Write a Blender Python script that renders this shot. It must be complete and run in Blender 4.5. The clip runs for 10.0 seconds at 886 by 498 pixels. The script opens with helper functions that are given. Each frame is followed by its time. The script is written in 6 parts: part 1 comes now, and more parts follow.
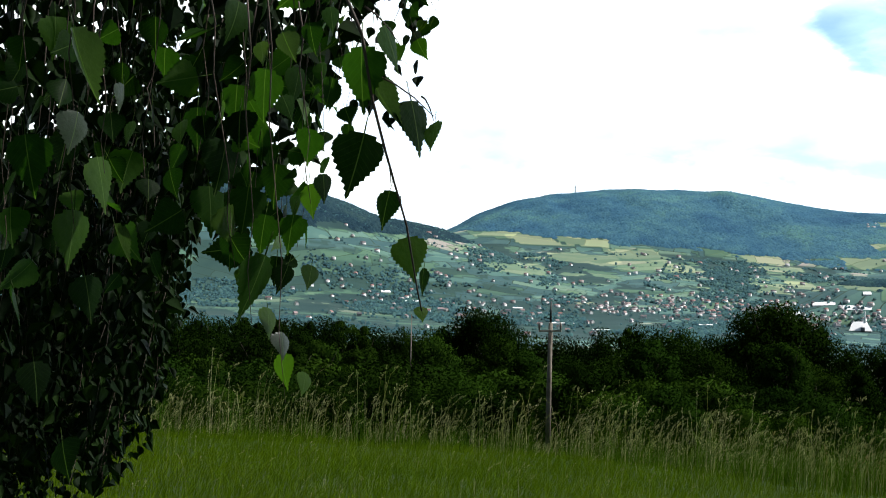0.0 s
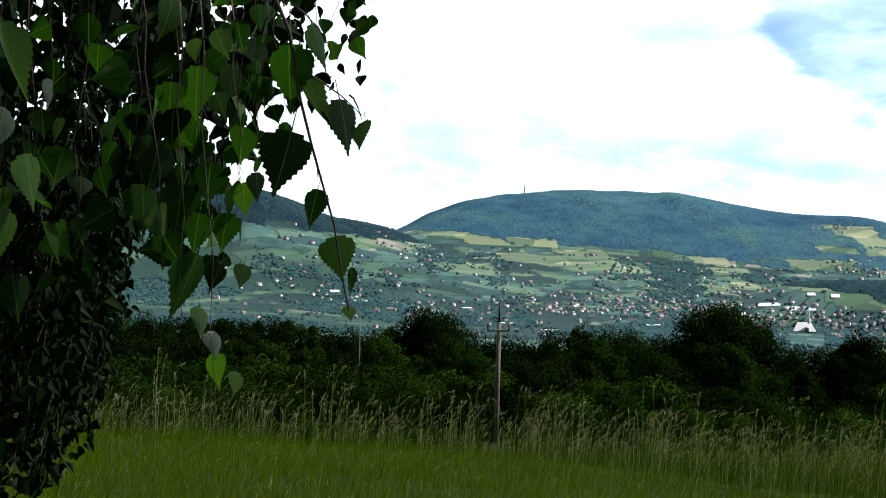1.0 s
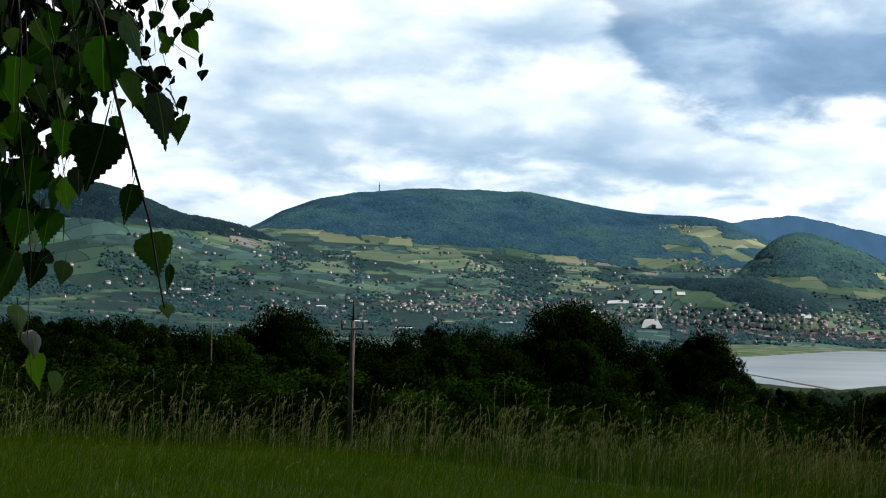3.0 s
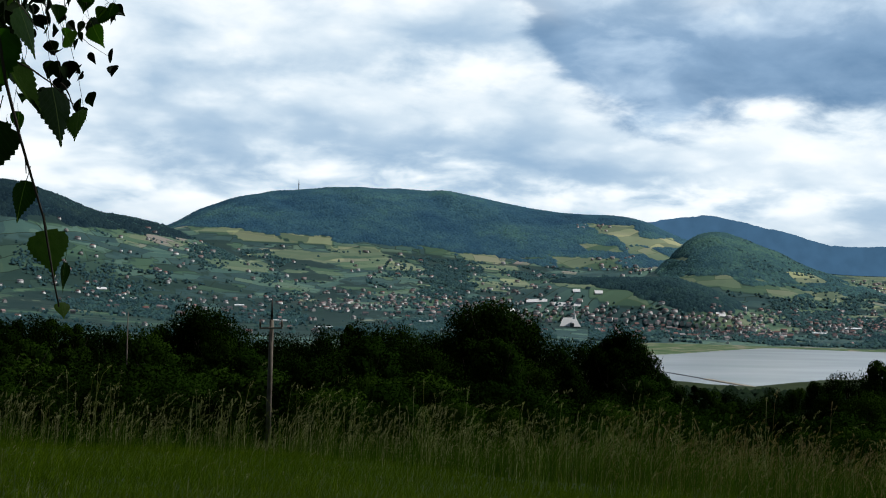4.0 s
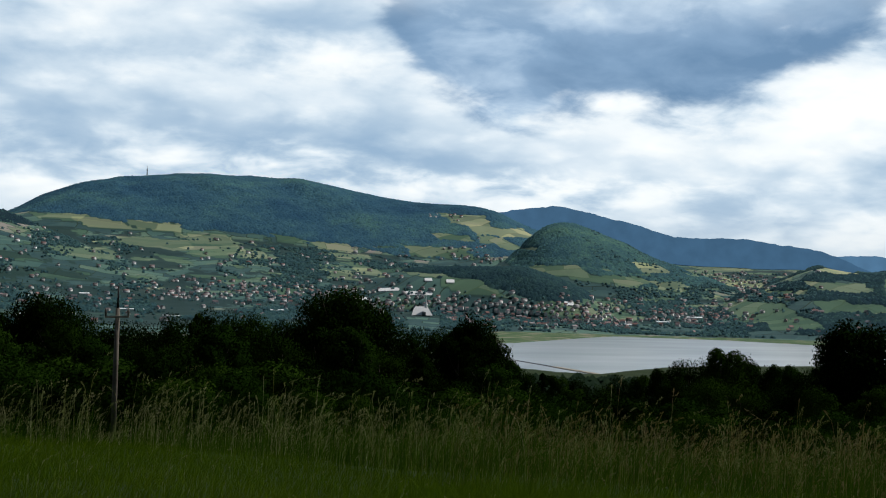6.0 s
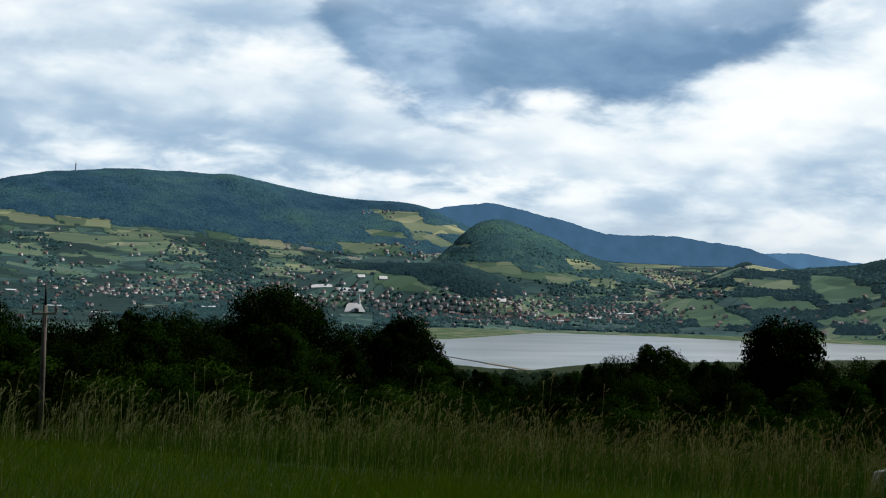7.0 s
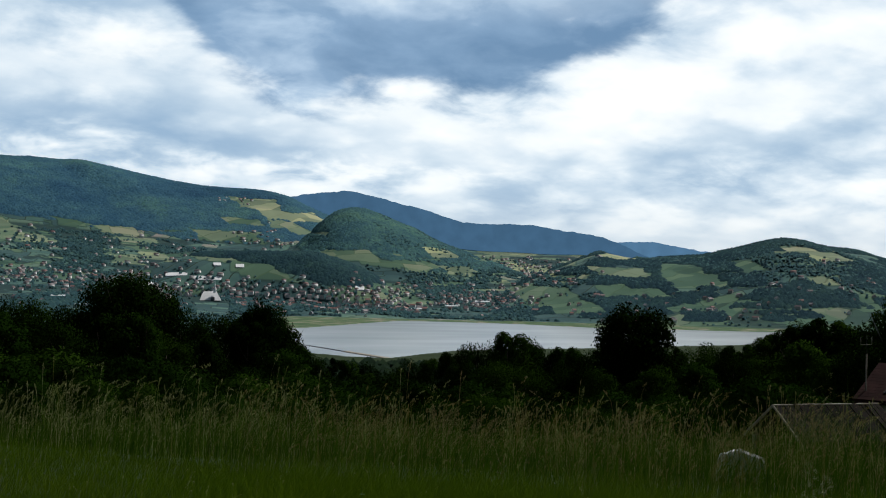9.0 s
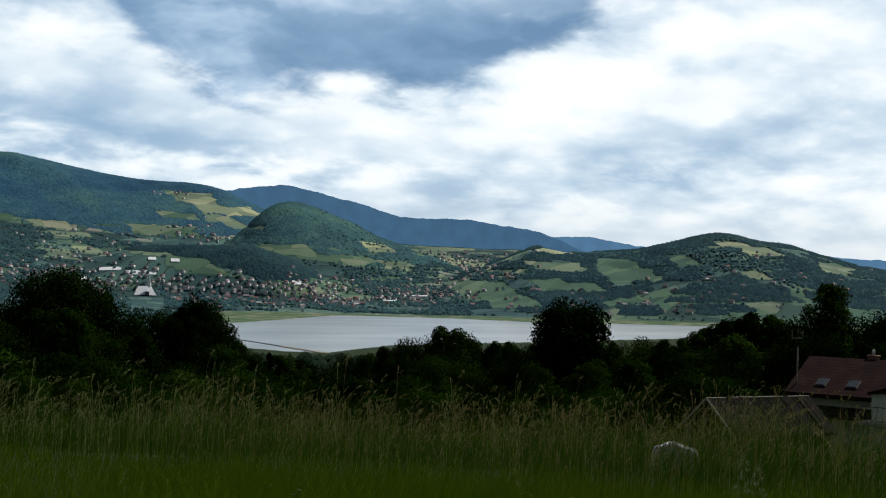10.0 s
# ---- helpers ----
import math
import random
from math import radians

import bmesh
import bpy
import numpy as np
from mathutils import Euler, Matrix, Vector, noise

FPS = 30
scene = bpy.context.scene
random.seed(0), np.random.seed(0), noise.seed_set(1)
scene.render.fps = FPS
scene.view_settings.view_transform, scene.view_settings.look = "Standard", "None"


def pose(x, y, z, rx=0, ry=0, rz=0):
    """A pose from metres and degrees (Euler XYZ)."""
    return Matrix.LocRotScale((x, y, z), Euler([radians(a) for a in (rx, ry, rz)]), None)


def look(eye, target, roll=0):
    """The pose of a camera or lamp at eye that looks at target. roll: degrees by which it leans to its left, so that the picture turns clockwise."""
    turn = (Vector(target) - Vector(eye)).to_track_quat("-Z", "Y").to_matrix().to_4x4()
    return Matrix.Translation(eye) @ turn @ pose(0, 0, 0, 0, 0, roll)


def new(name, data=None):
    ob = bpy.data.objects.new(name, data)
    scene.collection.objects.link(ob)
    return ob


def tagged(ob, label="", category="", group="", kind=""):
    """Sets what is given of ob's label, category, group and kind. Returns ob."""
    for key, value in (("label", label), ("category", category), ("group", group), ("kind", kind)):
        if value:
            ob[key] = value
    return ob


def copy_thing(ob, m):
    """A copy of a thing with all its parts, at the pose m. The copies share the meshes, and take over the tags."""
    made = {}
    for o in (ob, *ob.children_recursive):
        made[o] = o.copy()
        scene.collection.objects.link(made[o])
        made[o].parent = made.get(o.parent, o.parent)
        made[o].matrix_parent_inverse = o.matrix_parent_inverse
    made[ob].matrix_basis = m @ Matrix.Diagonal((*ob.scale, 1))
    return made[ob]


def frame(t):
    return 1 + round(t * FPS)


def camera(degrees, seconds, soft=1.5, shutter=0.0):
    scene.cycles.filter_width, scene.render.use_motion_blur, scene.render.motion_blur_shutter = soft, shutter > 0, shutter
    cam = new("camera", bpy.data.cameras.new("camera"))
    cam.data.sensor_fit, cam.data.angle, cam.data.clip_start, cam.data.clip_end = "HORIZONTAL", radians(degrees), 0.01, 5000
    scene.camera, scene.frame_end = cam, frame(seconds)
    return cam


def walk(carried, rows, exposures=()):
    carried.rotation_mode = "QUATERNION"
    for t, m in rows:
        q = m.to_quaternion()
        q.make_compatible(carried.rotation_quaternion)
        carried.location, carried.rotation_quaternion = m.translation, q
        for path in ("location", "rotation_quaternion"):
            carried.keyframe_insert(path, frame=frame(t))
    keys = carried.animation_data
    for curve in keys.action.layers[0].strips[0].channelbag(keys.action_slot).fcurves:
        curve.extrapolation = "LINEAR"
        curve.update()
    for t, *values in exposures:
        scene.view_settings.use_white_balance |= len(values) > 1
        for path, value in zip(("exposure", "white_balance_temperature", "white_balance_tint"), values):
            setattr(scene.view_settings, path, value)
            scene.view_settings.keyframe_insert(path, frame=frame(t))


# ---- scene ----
cam = camera(38.76, 10.0, soft=1.05)
EYE = 1.6
# seconds, sideways drift, yaw, pitch, roll
ROWS = [
    (0.0, 0.000, 0.00, 2.10, -1.30), (0.5, 0.008, -0.96, 2.13, -1.46), (1.0, 0.016, -2.31, 2.15, -1.45),
    (1.5, 0.019, -3.95, 2.16, -1.42), (2.0, 0.025, -5.57, 2.19, -1.37), (3.5, 0.049, -10.74, 2.23, -1.36),
    (4.0, 0.055, -12.56, 2.25, -1.29), (4.5, 0.060, -13.96, 2.26, -1.09), (5.0, 0.063, -15.66, 2.14, -1.01),
    (5.5, 0.066, -17.53, 2.00, -1.23), (7.0, 0.074, -22.32, 1.82, -1.46), (7.5, 0.076, -23.78, 1.80, -1.27),
    (8.0, 0.078, -25.54, 1.72, -1.34), (8.5, 0.079, -27.15, 1.60, -1.39), (9.0, 0.081, -28.77, 1.44, -1.40),
    (9.5, 0.083, -30.19, 1.34, -1.44), (10.0, 0.085, -31.62, 1.26, -1.39),
]
EXPOSURES = [(0.0, 0.8), (1.0, 0.58), (2.0, 0.12), (3.5, -0.35), (5.5, -0.48), (7.5, -0.5), (10.0, -0.45)]
walk(cam, [(t, pose(s, 0, EYE, 90 + pitch, roll, yaw)) for t, s, yaw, pitch, roll in ROWS], EXPOSURES)


# ---- node helpers ----
def nodes_of(tree):
    tree.nodes.clear()

    def add(kind, **values):
        n = tree.nodes.new(kind)
        if "operation" in values:
            n.operation = values["operation"]
        if "data_type" in values:
            n.data_type = values["data_type"]
        if "blend_type" in values:
            n.blend_type = values["blend_type"]
        if "interpolation_type" in values:
            n.interpolation_type = values["interpolation_type"]
        if "use_clamp" in values:
            n.use_clamp = values["use_clamp"]
        return n
    return add, tree.links.new


def ramp(add, stops):
    n = add("ShaderNodeValToRGB")
    e = n.color_ramp.elements
    while len(e) < len(stops):
        e.new(0.5)
    for el, (p, c) in zip(e, stops):
        el.position, el.color = p, (*c, 1)
    return n


def maths(add, link, op, a, b=None, c=None, clamp=False):
    n = add("ShaderNodeMath", operation=op, use_clamp=clamp)
    for i, v in enumerate((a, b, c)):
        if v is None:
            continue
        if isinstance(v, (int, float)):
            n.inputs[i].default_value = v
        else:
            link(v, n.inputs[i])
    return n.outputs[0]


def blend(add, link, fac, a, b, how="MIX"):
    n = add("ShaderNodeMix", data_type="RGBA", blend_type=how)
    for socket, v in ((n.inputs[0], fac), (n.inputs[6], a), (n.inputs[7], b)):
        if isinstance(v, tuple):
            socket.default_value = (*v, 1)
        elif isinstance(v, (int, float)):
            socket.default_value = v
        else:
            link(v, socket)
    return n.outputs[2]


# ---- sky and sun: bright broken cloud, sun high ahead and to one side ----
SUN_EL, SUN_AZ = 50.0, 84.0
world = bpy.data.worlds.new("sky")
scene.world = world
world.use_nodes = True
add, link = nodes_of(world.node_tree)
sky = add("ShaderNodeTexSky")
sky.sky_type, sky.sun_disc, sky.sun_elevation, sky.sun_rotation = "NISHITA", False, radians(SUN_EL), radians(SUN_AZ)
sky_bg = add("ShaderNodeBackground")
sky_bg.inputs[1].default_value = 0.09
link(sky.outputs[0], sky_bg.inputs[0])
co = add("ShaderNodeTexCoord")
sep = add("ShaderNodeSeparateXYZ")
link(co.outputs["Generated"], sep.inputs[0])
X, Y, Z = sep.outputs
# clouds lie on a level sheet overhead, so they flatten towards the horizon
over = maths(add, link, "ADD", maths(add, link, "MAXIMUM", Z, 0.0), 0.3)
flat = add("ShaderNodeCombineXYZ")
link(maths(add, link, "DIVIDE", X, over), flat.inputs[0])
link(maths(add, link, "DIVIDE", Y, over), flat.inputs[1])
azim = maths(add, link, "MULTIPLY", maths(add, link, "ARCTAN2", X, Y), 57.2958)
elev = maths(add, link, "MULTIPLY", maths(add, link, "ARCSINE", Z), 57.2958)


def cloud_noise(scale, detail, rough, offset, source=None, warp=0.0):
    m = add("ShaderNodeMapping")
    m.inputs["Location"].default_value = offset
    link(source or flat.outputs[0], m.inputs[0])
    n = add("ShaderNodeTexNoise")
    n.inputs["Scale"].default_value, n.inputs["Detail"].default_value, n.inputs["Roughness"].default_value = scale, detail, rough
    n.inputs["Distortion"].default_value = warp
    link(m.outputs[0], n.inputs["Vector"])
    return n.outputs[0]


def puffs(scale, offset):
    """Heaped, rounded cloud shapes: bulges of a smoothed cell pattern, roughened."""
    m = add("ShaderNodeMapping")
    m.inputs["Location"].default_value = offset
    link(flat.outputs[0], m.inputs[0])
    w = add("ShaderNodeTexNoise")
    w.inputs["Scale"].default_value, w.inputs["Detail"].default_value = scale * 1.6, 6.0
    link(m.outputs[0], w.inputs["Vector"])
    moved = add("ShaderNodeVectorMath", operation="MULTIPLY_ADD")
    link(w.outputs["Color"], moved.inputs[0])
    moved.inputs[1].default_value = (1.1 / scale, 1.1 / scale, 1.1 / scale)
    link(m.outputs[0], moved.inputs[2])
    v = add("ShaderNodeTexVoronoi")
    v.feature = "SMOOTH_F1"
    v.inputs["Scale"].default_value, v.inputs["Smoothness"].default_value = scale, 0.6
    link(moved.outputs[0], v.inputs["Vector"])
    return maths(add, link, "SUBTRACT", 0.95, v.outputs["Distance"])


def bell(value, mid, half):
    """1 at the middle, smoothly 0 at half a width to either side."""
    n = add("ShaderNodeMapRange")
    n.interpolation_type = "SMOOTHSTEP"
    n.inputs[1].default_value, n.inputs[2].default_value, n.inputs[3].default_value, n.inputs[4].default_value = 0.0, half, 1.0, 0.0
    link(maths(add, link, "ABSOLUTE", maths(add, link, "SUBTRACT", value, mid)), n.inputs[0])
    return n.outputs[0]


big = cloud_noise(2.5, 4.0, 0.5, (3.1, 1.7, 0.0), warp=0.3)
fine = cloud_noise(7.2, 9.0, 0.57, (0.4, 5.2, 2.0), warp=0.25)
heap = puffs(8.0, (0.7, 0.2, 1.1))
wave = maths(add, link, "MULTIPLY_ADD", fine, 5.0, -2.5)
rolling = maths(add, link, "MULTIPLY_ADD", big, 8.0, -4.0)
elev_w = maths(add, link, "ADD", elev, maths(add, link, "MULTIPLY", wave, 0.9))
azim_w = maths(add, link, "ADD", azim, maths(add, link, "MULTIPLY", rolling, 1.5))
shape = maths(add, link, "ADD", maths(add, link, "MULTIPLY", big, 0.52), maths(add, link, "MULTIPLY", fine, 0.36))
shape = maths(add, link, "ADD", shape, maths(add, link, "MULTIPLY_ADD", heap, -0.22, 0.155))
# heavier and thinner parts of the cloud cover: bearing, height, half widths, weight
for at_a, at_e, wide, high, weight in ((9, 6.7, 18, 2.6, 0.165), (22, 5.6, 12, 1.3, 0.07), (15, 6.4, 10, 2.2, 0.07), (7, 10.5, 9, 2.8, 0.06), (-16, 10.5, 15, 8.0, -0.15), (33, 7.3, 11, 2.0, -0.13), (39.5, 9.5, 7, 3.6, -0.14), (46, 7.5, 8, 3.0, 0.05), (33, 4.2, 12, 1.6, 0.05),
                                       (24, 4.0, 14, 1.3, -0.07), (40, 5.8, 7, 1.5, 0.09), (13, 9.0, 5, 2.6, -0.12), (4, 11.5, 17, 3.5, -0.035), (5, 4.2, 14, 0.9, -0.07), (47, 5.0, 8, 2.5, 0.05), (13.5, 12.0, 7, 2.2, 0.08), (36, 12.5, 6, 2.5, 0.07)):
    spot = maths(add, link, "MULTIPLY", bell(azim_w, at_a, wide), bell(elev_w, at_e, high))
    shape = maths(add, link, "MULTIPLY_ADD", spot, weight, shape)
tone = ramp(add, [(0.32, (1.12, 1.16, 1.18)), (0.415, (0.99, 1.06, 1.10)), (0.475, (0.84, 0.95, 1.04)), (0.545, (0.67, 0.81, 0.94)), (0.63, (0.49, 0.65, 0.82)), (0.74, (0.35, 0.52, 0.72))])
link(shape, tone.inputs[0])
# the long dark cloud bank, lowest over the lake's near end: its lower edge by bearing
under = ramp(add, [(p, (v, v, v)) for p, v in ((0.0, 1.0), (0.15, 0.97), (0.22, 0.78), (0.275, 0.60), (0.335, 0.485), (0.397, 0.43), (0.453, 0.49), (0.64, 0.53), (0.78, 0.63), (1.0, 0.97))])
link(maths(add, link, "MULTIPLY_ADD", azim, 1 / 36.0, -8.0 / 36.0, True), under.inputs[0])
base = maths(add, link, "MULTIPLY", under.outputs[0], 16.0)
ragged = maths(add, link, "ADD", maths(add, link, "MULTIPLY", wave, 0.6), maths(add, link, "MULTIPLY_ADD", heap, -2.0, 0.9))
above = maths(add, link, "SUBTRACT", maths(add, link, "ADD", elev, ragged), base)
rise = add("ShaderNodeMapRange")
rise.interpolation_type = "SMOOTHSTEP"
rise.inputs[1].default_value, rise.inputs[2].default_value = -0.5, 1.3
link(above, rise.inputs[0])
thick = maths(add, link, "MULTIPLY_ADD", bell(above, 1.4, 3.0), 0.10, maths(add, link, "ADD", maths(add, link, "MULTIPLY", big, 0.6), maths(add, link, "MULTIPLY", fine, 0.4)))
grey = ramp(add, [(0.42, (0.72, 0.87, 1.0)), (0.485, (0.46, 0.63, 0.83)), (0.555, (0.26, 0.42, 0.63)), (0.67, (0.15, 0.285, 0.475))])
link(thick, grey.inputs[0])
bank_top = add("ShaderNodeMapRange")
bank_top.interpolation_type = "SMOOTHSTEP"
bank_top.inputs[1].default_value, bank_top.inputs[2].default_value, bank_top.inputs[3].default_value, bank_top.inputs[4].default_value = 11.3, 14.5, 0.96, 0.38
link(elev, bank_top.inputs[0])
in_bank = maths(add, link, "MULTIPLY", rise.outputs[0], bank_top.outputs[0])
cloud = blend(add, link, in_bank, tone.outputs[0], grey.outputs[0])
# pale air low down
low = add("ShaderNodeMapRange", interpolation_type="SMOOTHSTEP")
low.inputs[1].default_value, low.inputs[2].default_value, low.inputs[3].default_value, low.inputs[4].default_value = 1.0, 4.6, 0.6, 0.0
link(elev, low.inputs[0])
cloud = blend(add, link, low.outputs[0], cloud, (0.80, 0.87, 0.92))
# the unseen sky overhead and behind, made dark to dim the near slope
dim_above = add("ShaderNodeMapRange")
dim_above.interpolation_type = "SMOOTHSTEP"
dim_above.inputs[1].default_value, dim_above.inputs[2].default_value = 22.0, 42.0
link(elev, dim_above.inputs[0])
behind = add("ShaderNodeMapRange")
behind.interpolation_type = "SMOOTHSTEP"
behind.inputs[1].default_value, behind.inputs[2].default_value = 42.0, 80.0
link(maths(add, link, "ABSOLUTE", maths(add, link, "SUBTRACT", azim, 18.0)), behind.inputs[0])
dim_sky = ramp(add, [(0.35, (0.03, 0.042, 0.058)), (0.65, (0.085, 0.11, 0.145))])
link(big, dim_sky.inputs[0])
cloud = blend(add, link, maths(add, link, "MAXIMUM", dim_above.outputs[0], behind.outputs[0]), cloud, dim_sky.outputs[0])
cloud_bg = add("ShaderNodeBackground")
cloud_bg.inputs[1].default_value = 1.3
link(cloud, cloud_bg.inputs[0])
mix_sky = add("ShaderNodeMixShader")
mix_sky.inputs[0].default_value = 0.95
link(sky_bg.outputs[0], mix_sky.inputs[1])
link(cloud_bg.outputs[0], mix_sky.inputs[2])
link(mix_sky.outputs[0], add("ShaderNodeOutputWorld").inputs[0])

sun = new("sun", bpy.data.lights.new("sun", "SUN"))
sun.data.energy, sun.data.angle, sun.data.color = 4.6, radians(2), (1.0, 0.98, 0.95)
d = Vector((math.sin(radians(SUN_AZ)) * math.cos(radians(SUN_EL)), math.cos(radians(SUN_AZ)) * math.cos(radians(SUN_EL)), math.sin(radians(SUN_EL))))
sun.matrix_world = look(d * 60, (0, 0, 0))


# ---- materials ----
def material(name, colours, scale=1.0, rough=0.8, bump=0.0, island=0.0, through_light=0.0, fine_scale=6.0, metal=0.0, spec=0.3, each=0.0, spread=0.0):
    """A surface whose colour wanders between the given colours by noise at two sizes, by piece and by object."""
    m = bpy.data.materials.new(name)
    m.use_nodes = True
    add, link = nodes_of(m.node_tree)
    at = add("ShaderNodeNewGeometry")
    n1, n2 = add("ShaderNodeTexNoise"), add("ShaderNodeTexNoise")
    for n, s in ((n1, scale), (n2, scale * fine_scale)):
        n.inputs["Scale"].default_value, n.inputs["Detail"].default_value = s, 4.0
        link(at.outputs["Position"], n.inputs["Vector"])
    v = maths(add, link, "ADD", maths(add, link, "MULTIPLY", n1.outputs[0], 0.65), maths(add, link, "MULTIPLY", n2.outputs[0], 0.35))
    if island:
        v = maths(add, link, "ADD", maths(add, link, "MULTIPLY", v, 1 - island), maths(add, link, "MULTIPLY", at.outputs["Random Per Island"], island))
    if each:
        info = add("ShaderNodeObjectInfo")
        v = maths(add, link, "ADD", maths(add, link, "MULTIPLY", v, 1 - each), maths(add, link, "MULTIPLY", info.outputs["Random"], each))
    k = len(colours)
    lo, hi = (0.12 + spread, 0.88 - spread) if (island or each) else (0.3, 0.7)
    r = ramp(add, [(lo + (hi - lo) * i / max(1, k - 1), c) for i, c in enumerate(colours)])
    link(v, r.inputs[0])
    b = add("ShaderNodeBsdfPrincipled")
    b.inputs["Roughness"].default_value, b.inputs["Metallic"].default_value = rough, metal
    b.inputs["Specular IOR Level"].default_value = spec
    link(r.outputs[0], b.inputs["Base Color"])
    if bump:
        bp = add("ShaderNodeBump")
        bp.inputs["Strength"].default_value = bump
        link(n2.outputs[0], bp.inputs["Height"])
        link(bp.outputs[0], b.inputs["Normal"])
    out = b.outputs[0]
    if through_light:
        tl = add("ShaderNodeBsdfTranslucent")
        link(blend(add, link, 1.0, r.outputs[0], (1.0, 1.15, 0.45), "MULTIPLY"), tl.inputs[0])
        mx = add("ShaderNodeMixShader")
        mx.inputs[0].default_value = through_light
        link(out, mx.inputs[1])
        link(tl.outputs[0], mx.inputs[2])
        out = mx.outputs[0]
    link(out, add("ShaderNodeOutputMaterial").inputs[0])
    return m


# leaf mass of the birch: shade within the foliage is put into this colour
M_leaf = material("shaded_birch_foliage", [(0.0015, 0.0048, 0.0009), (0.0030, 0.0096, 0.0017), (0.0100, 0.0250, 0.0034)], 9.0, 0.6, 0.15, 0.55, 0.15, spec=0.04)


def leaf_material(name, tones, gloss, shine):
    """A near birch leaf: pale midrib, fine side veins, light coming through."""
    m = bpy.data.materials.new(name)
    m.use_nodes = True
    add, link = nodes_of(m.node_tree)
    co = add("ShaderNodeTexCoord")
    sp = add("ShaderNodeSeparateXYZ")
    link(co.outputs["Object"], sp.inputs[0])
    ax = maths(add, link, "ABSOLUTE", sp.outputs[0])
    rib = maths(add, link, "LESS_THAN", ax, 0.011)
    wave = maths(add, link, "FRACT", maths(add, link, "MULTIPLY_ADD", ax, 6.5, maths(add, link, "MULTIPLY", sp.outputs[2], 9.0)))
    vein = maths(add, link, "LESS_THAN", wave, 0.10)
    n = add("ShaderNodeTexNoise")
    n.inputs["Scale"].default_value, n.inputs["Detail"].default_value = 5.0, 6.0
    link(co.outputs["Object"], n.inputs["Vector"])
    info = add("ShaderNodeObjectInfo")
    v = maths(add, link, "ADD", maths(add, link, "MULTIPLY", n.outputs[0], 0.35), maths(add, link, "MULTIPLY", info.outputs["Random"], 0.65))
    c = ramp(add, [(0.15, tones[0]), (0.5, tones[1]), (0.85, tones[2])])
    link(v, c.inputs[0])
    col = blend(add, link, maths(add, link, "MULTIPLY", vein, 0.07), c.outputs[0], (0.09, 0.14, 0.04))
    col = blend(add, link, maths(add, link, "MULTIPLY", rib, 0.5), col, (0.10, 0.15, 0.05))
    b = add("ShaderNodeBsdfPrincipled")
    b.inputs["Roughness"].default_value, b.inputs["Specular IOR Level"].default_value = gloss, shine
    link(col, b.inputs["Base Color"])
    bp = add("ShaderNodeBump")
    bp.inputs["Strength"].default_value, bp.inputs["Distance"].default_value = 0.14, 0.01
    link(maths(add, link, "ADD", n.outputs[0], maths(add, link, "MULTIPLY", vein, 0.12)), bp.inputs["Height"])
    link(bp.outputs[0], b.inputs["Normal"])
    tl = add("ShaderNodeBsdfTranslucent")
    link(blend(add, link, 1.0, col, (1.25, 1.6, 0.45), "MULTIPLY"), tl.inputs[0])
    mx = add("ShaderNodeMixShader")
    mx.inputs[0].default_value = 0.5
    link(b.outputs[0], mx.inputs[1])
    link(tl.outputs[0], mx.inputs[2])
    link(mx.outputs[0], add("ShaderNodeOutputMaterial").inputs[0])
    return m


M_near_leaf = leaf_material("birch_leaf", ((0.003, 0.009, 0.0022), (0.0065, 0.021, 0.004), (0.018, 0.050, 0.007)), 0.5, 0.04)
# brighter copy of the leaf: light shining through is put into its tones
M_bright_leaf = leaf_material("bright_birch_leaf", ((0.010, 0.030, 0.004), (0.022, 0.056, 0.006), (0.046, 0.092, 0.009)), 0.5, 0.15)
# glossier leaf; its greyed tones also paint in the sky's sheen
M_sheen_leaf = leaf_material("sheen_birch_leaf", ((0.012, 0.022, 0.012), (0.024, 0.038, 0.022), (0.05, 0.07, 0.045)), 0.3, 0.5)
M_twig = material("birch_twig", [(0.03, 0.02, 0.015), (0.07, 0.05, 0.035)], 30, 0.7, 0.3)
M_birch = material("birch_bark", [(0.08, 0.07, 0.06), (0.55, 0.53, 0.48), (0.68, 0.66, 0.6)], 3, 0.75, 0.4)
# second birch bark, darkened in colour for a trunk standing in shade
M_shaded_birch = material("shaded_birch_bark", [(0.04, 0.035, 0.03), (0.20, 0.19, 0.17), (0.30, 0.28, 0.25)], 3, 0.85, 0.4)
# both slope foliages have the backlit, clouded shade put into their colours
M_crown = material("dark_foliage", [(0.0020, 0.0052, 0.0008), (0.0045, 0.0115, 0.0014), (0.0140, 0.0309, 0.0031)], 0.3, 0.9, 0, 0.15, 0.10, spec=0.0, each=0.4, spread=0.1)
M_shrub = material("light_foliage", [(0.0032, 0.0090, 0.0013), (0.0079, 0.0209, 0.0024), (0.0230, 0.0475, 0.0048)], 0.35, 0.9, 0, 0.15, 0.14, spec=0.0, each=0.4, spread=0.1)
M_bark = material("bark", [(0.0180, 0.0135, 0.0099), (0.0450, 0.0360, 0.0270)], 4, 0.9, 0.5)
# far woods lean blue: the haze of distance is put into their colours
M_woods = material("hazy_far_woods", [(0.0201, 0.0626, 0.1164), (0.0292, 0.0859, 0.1378), (0.0450, 0.1167, 0.1520), (0.0705, 0.1596, 0.1520)], 0.004, 0.95, 0, 0.12, 0, 4.0, spread=0.16, spec=0.05)
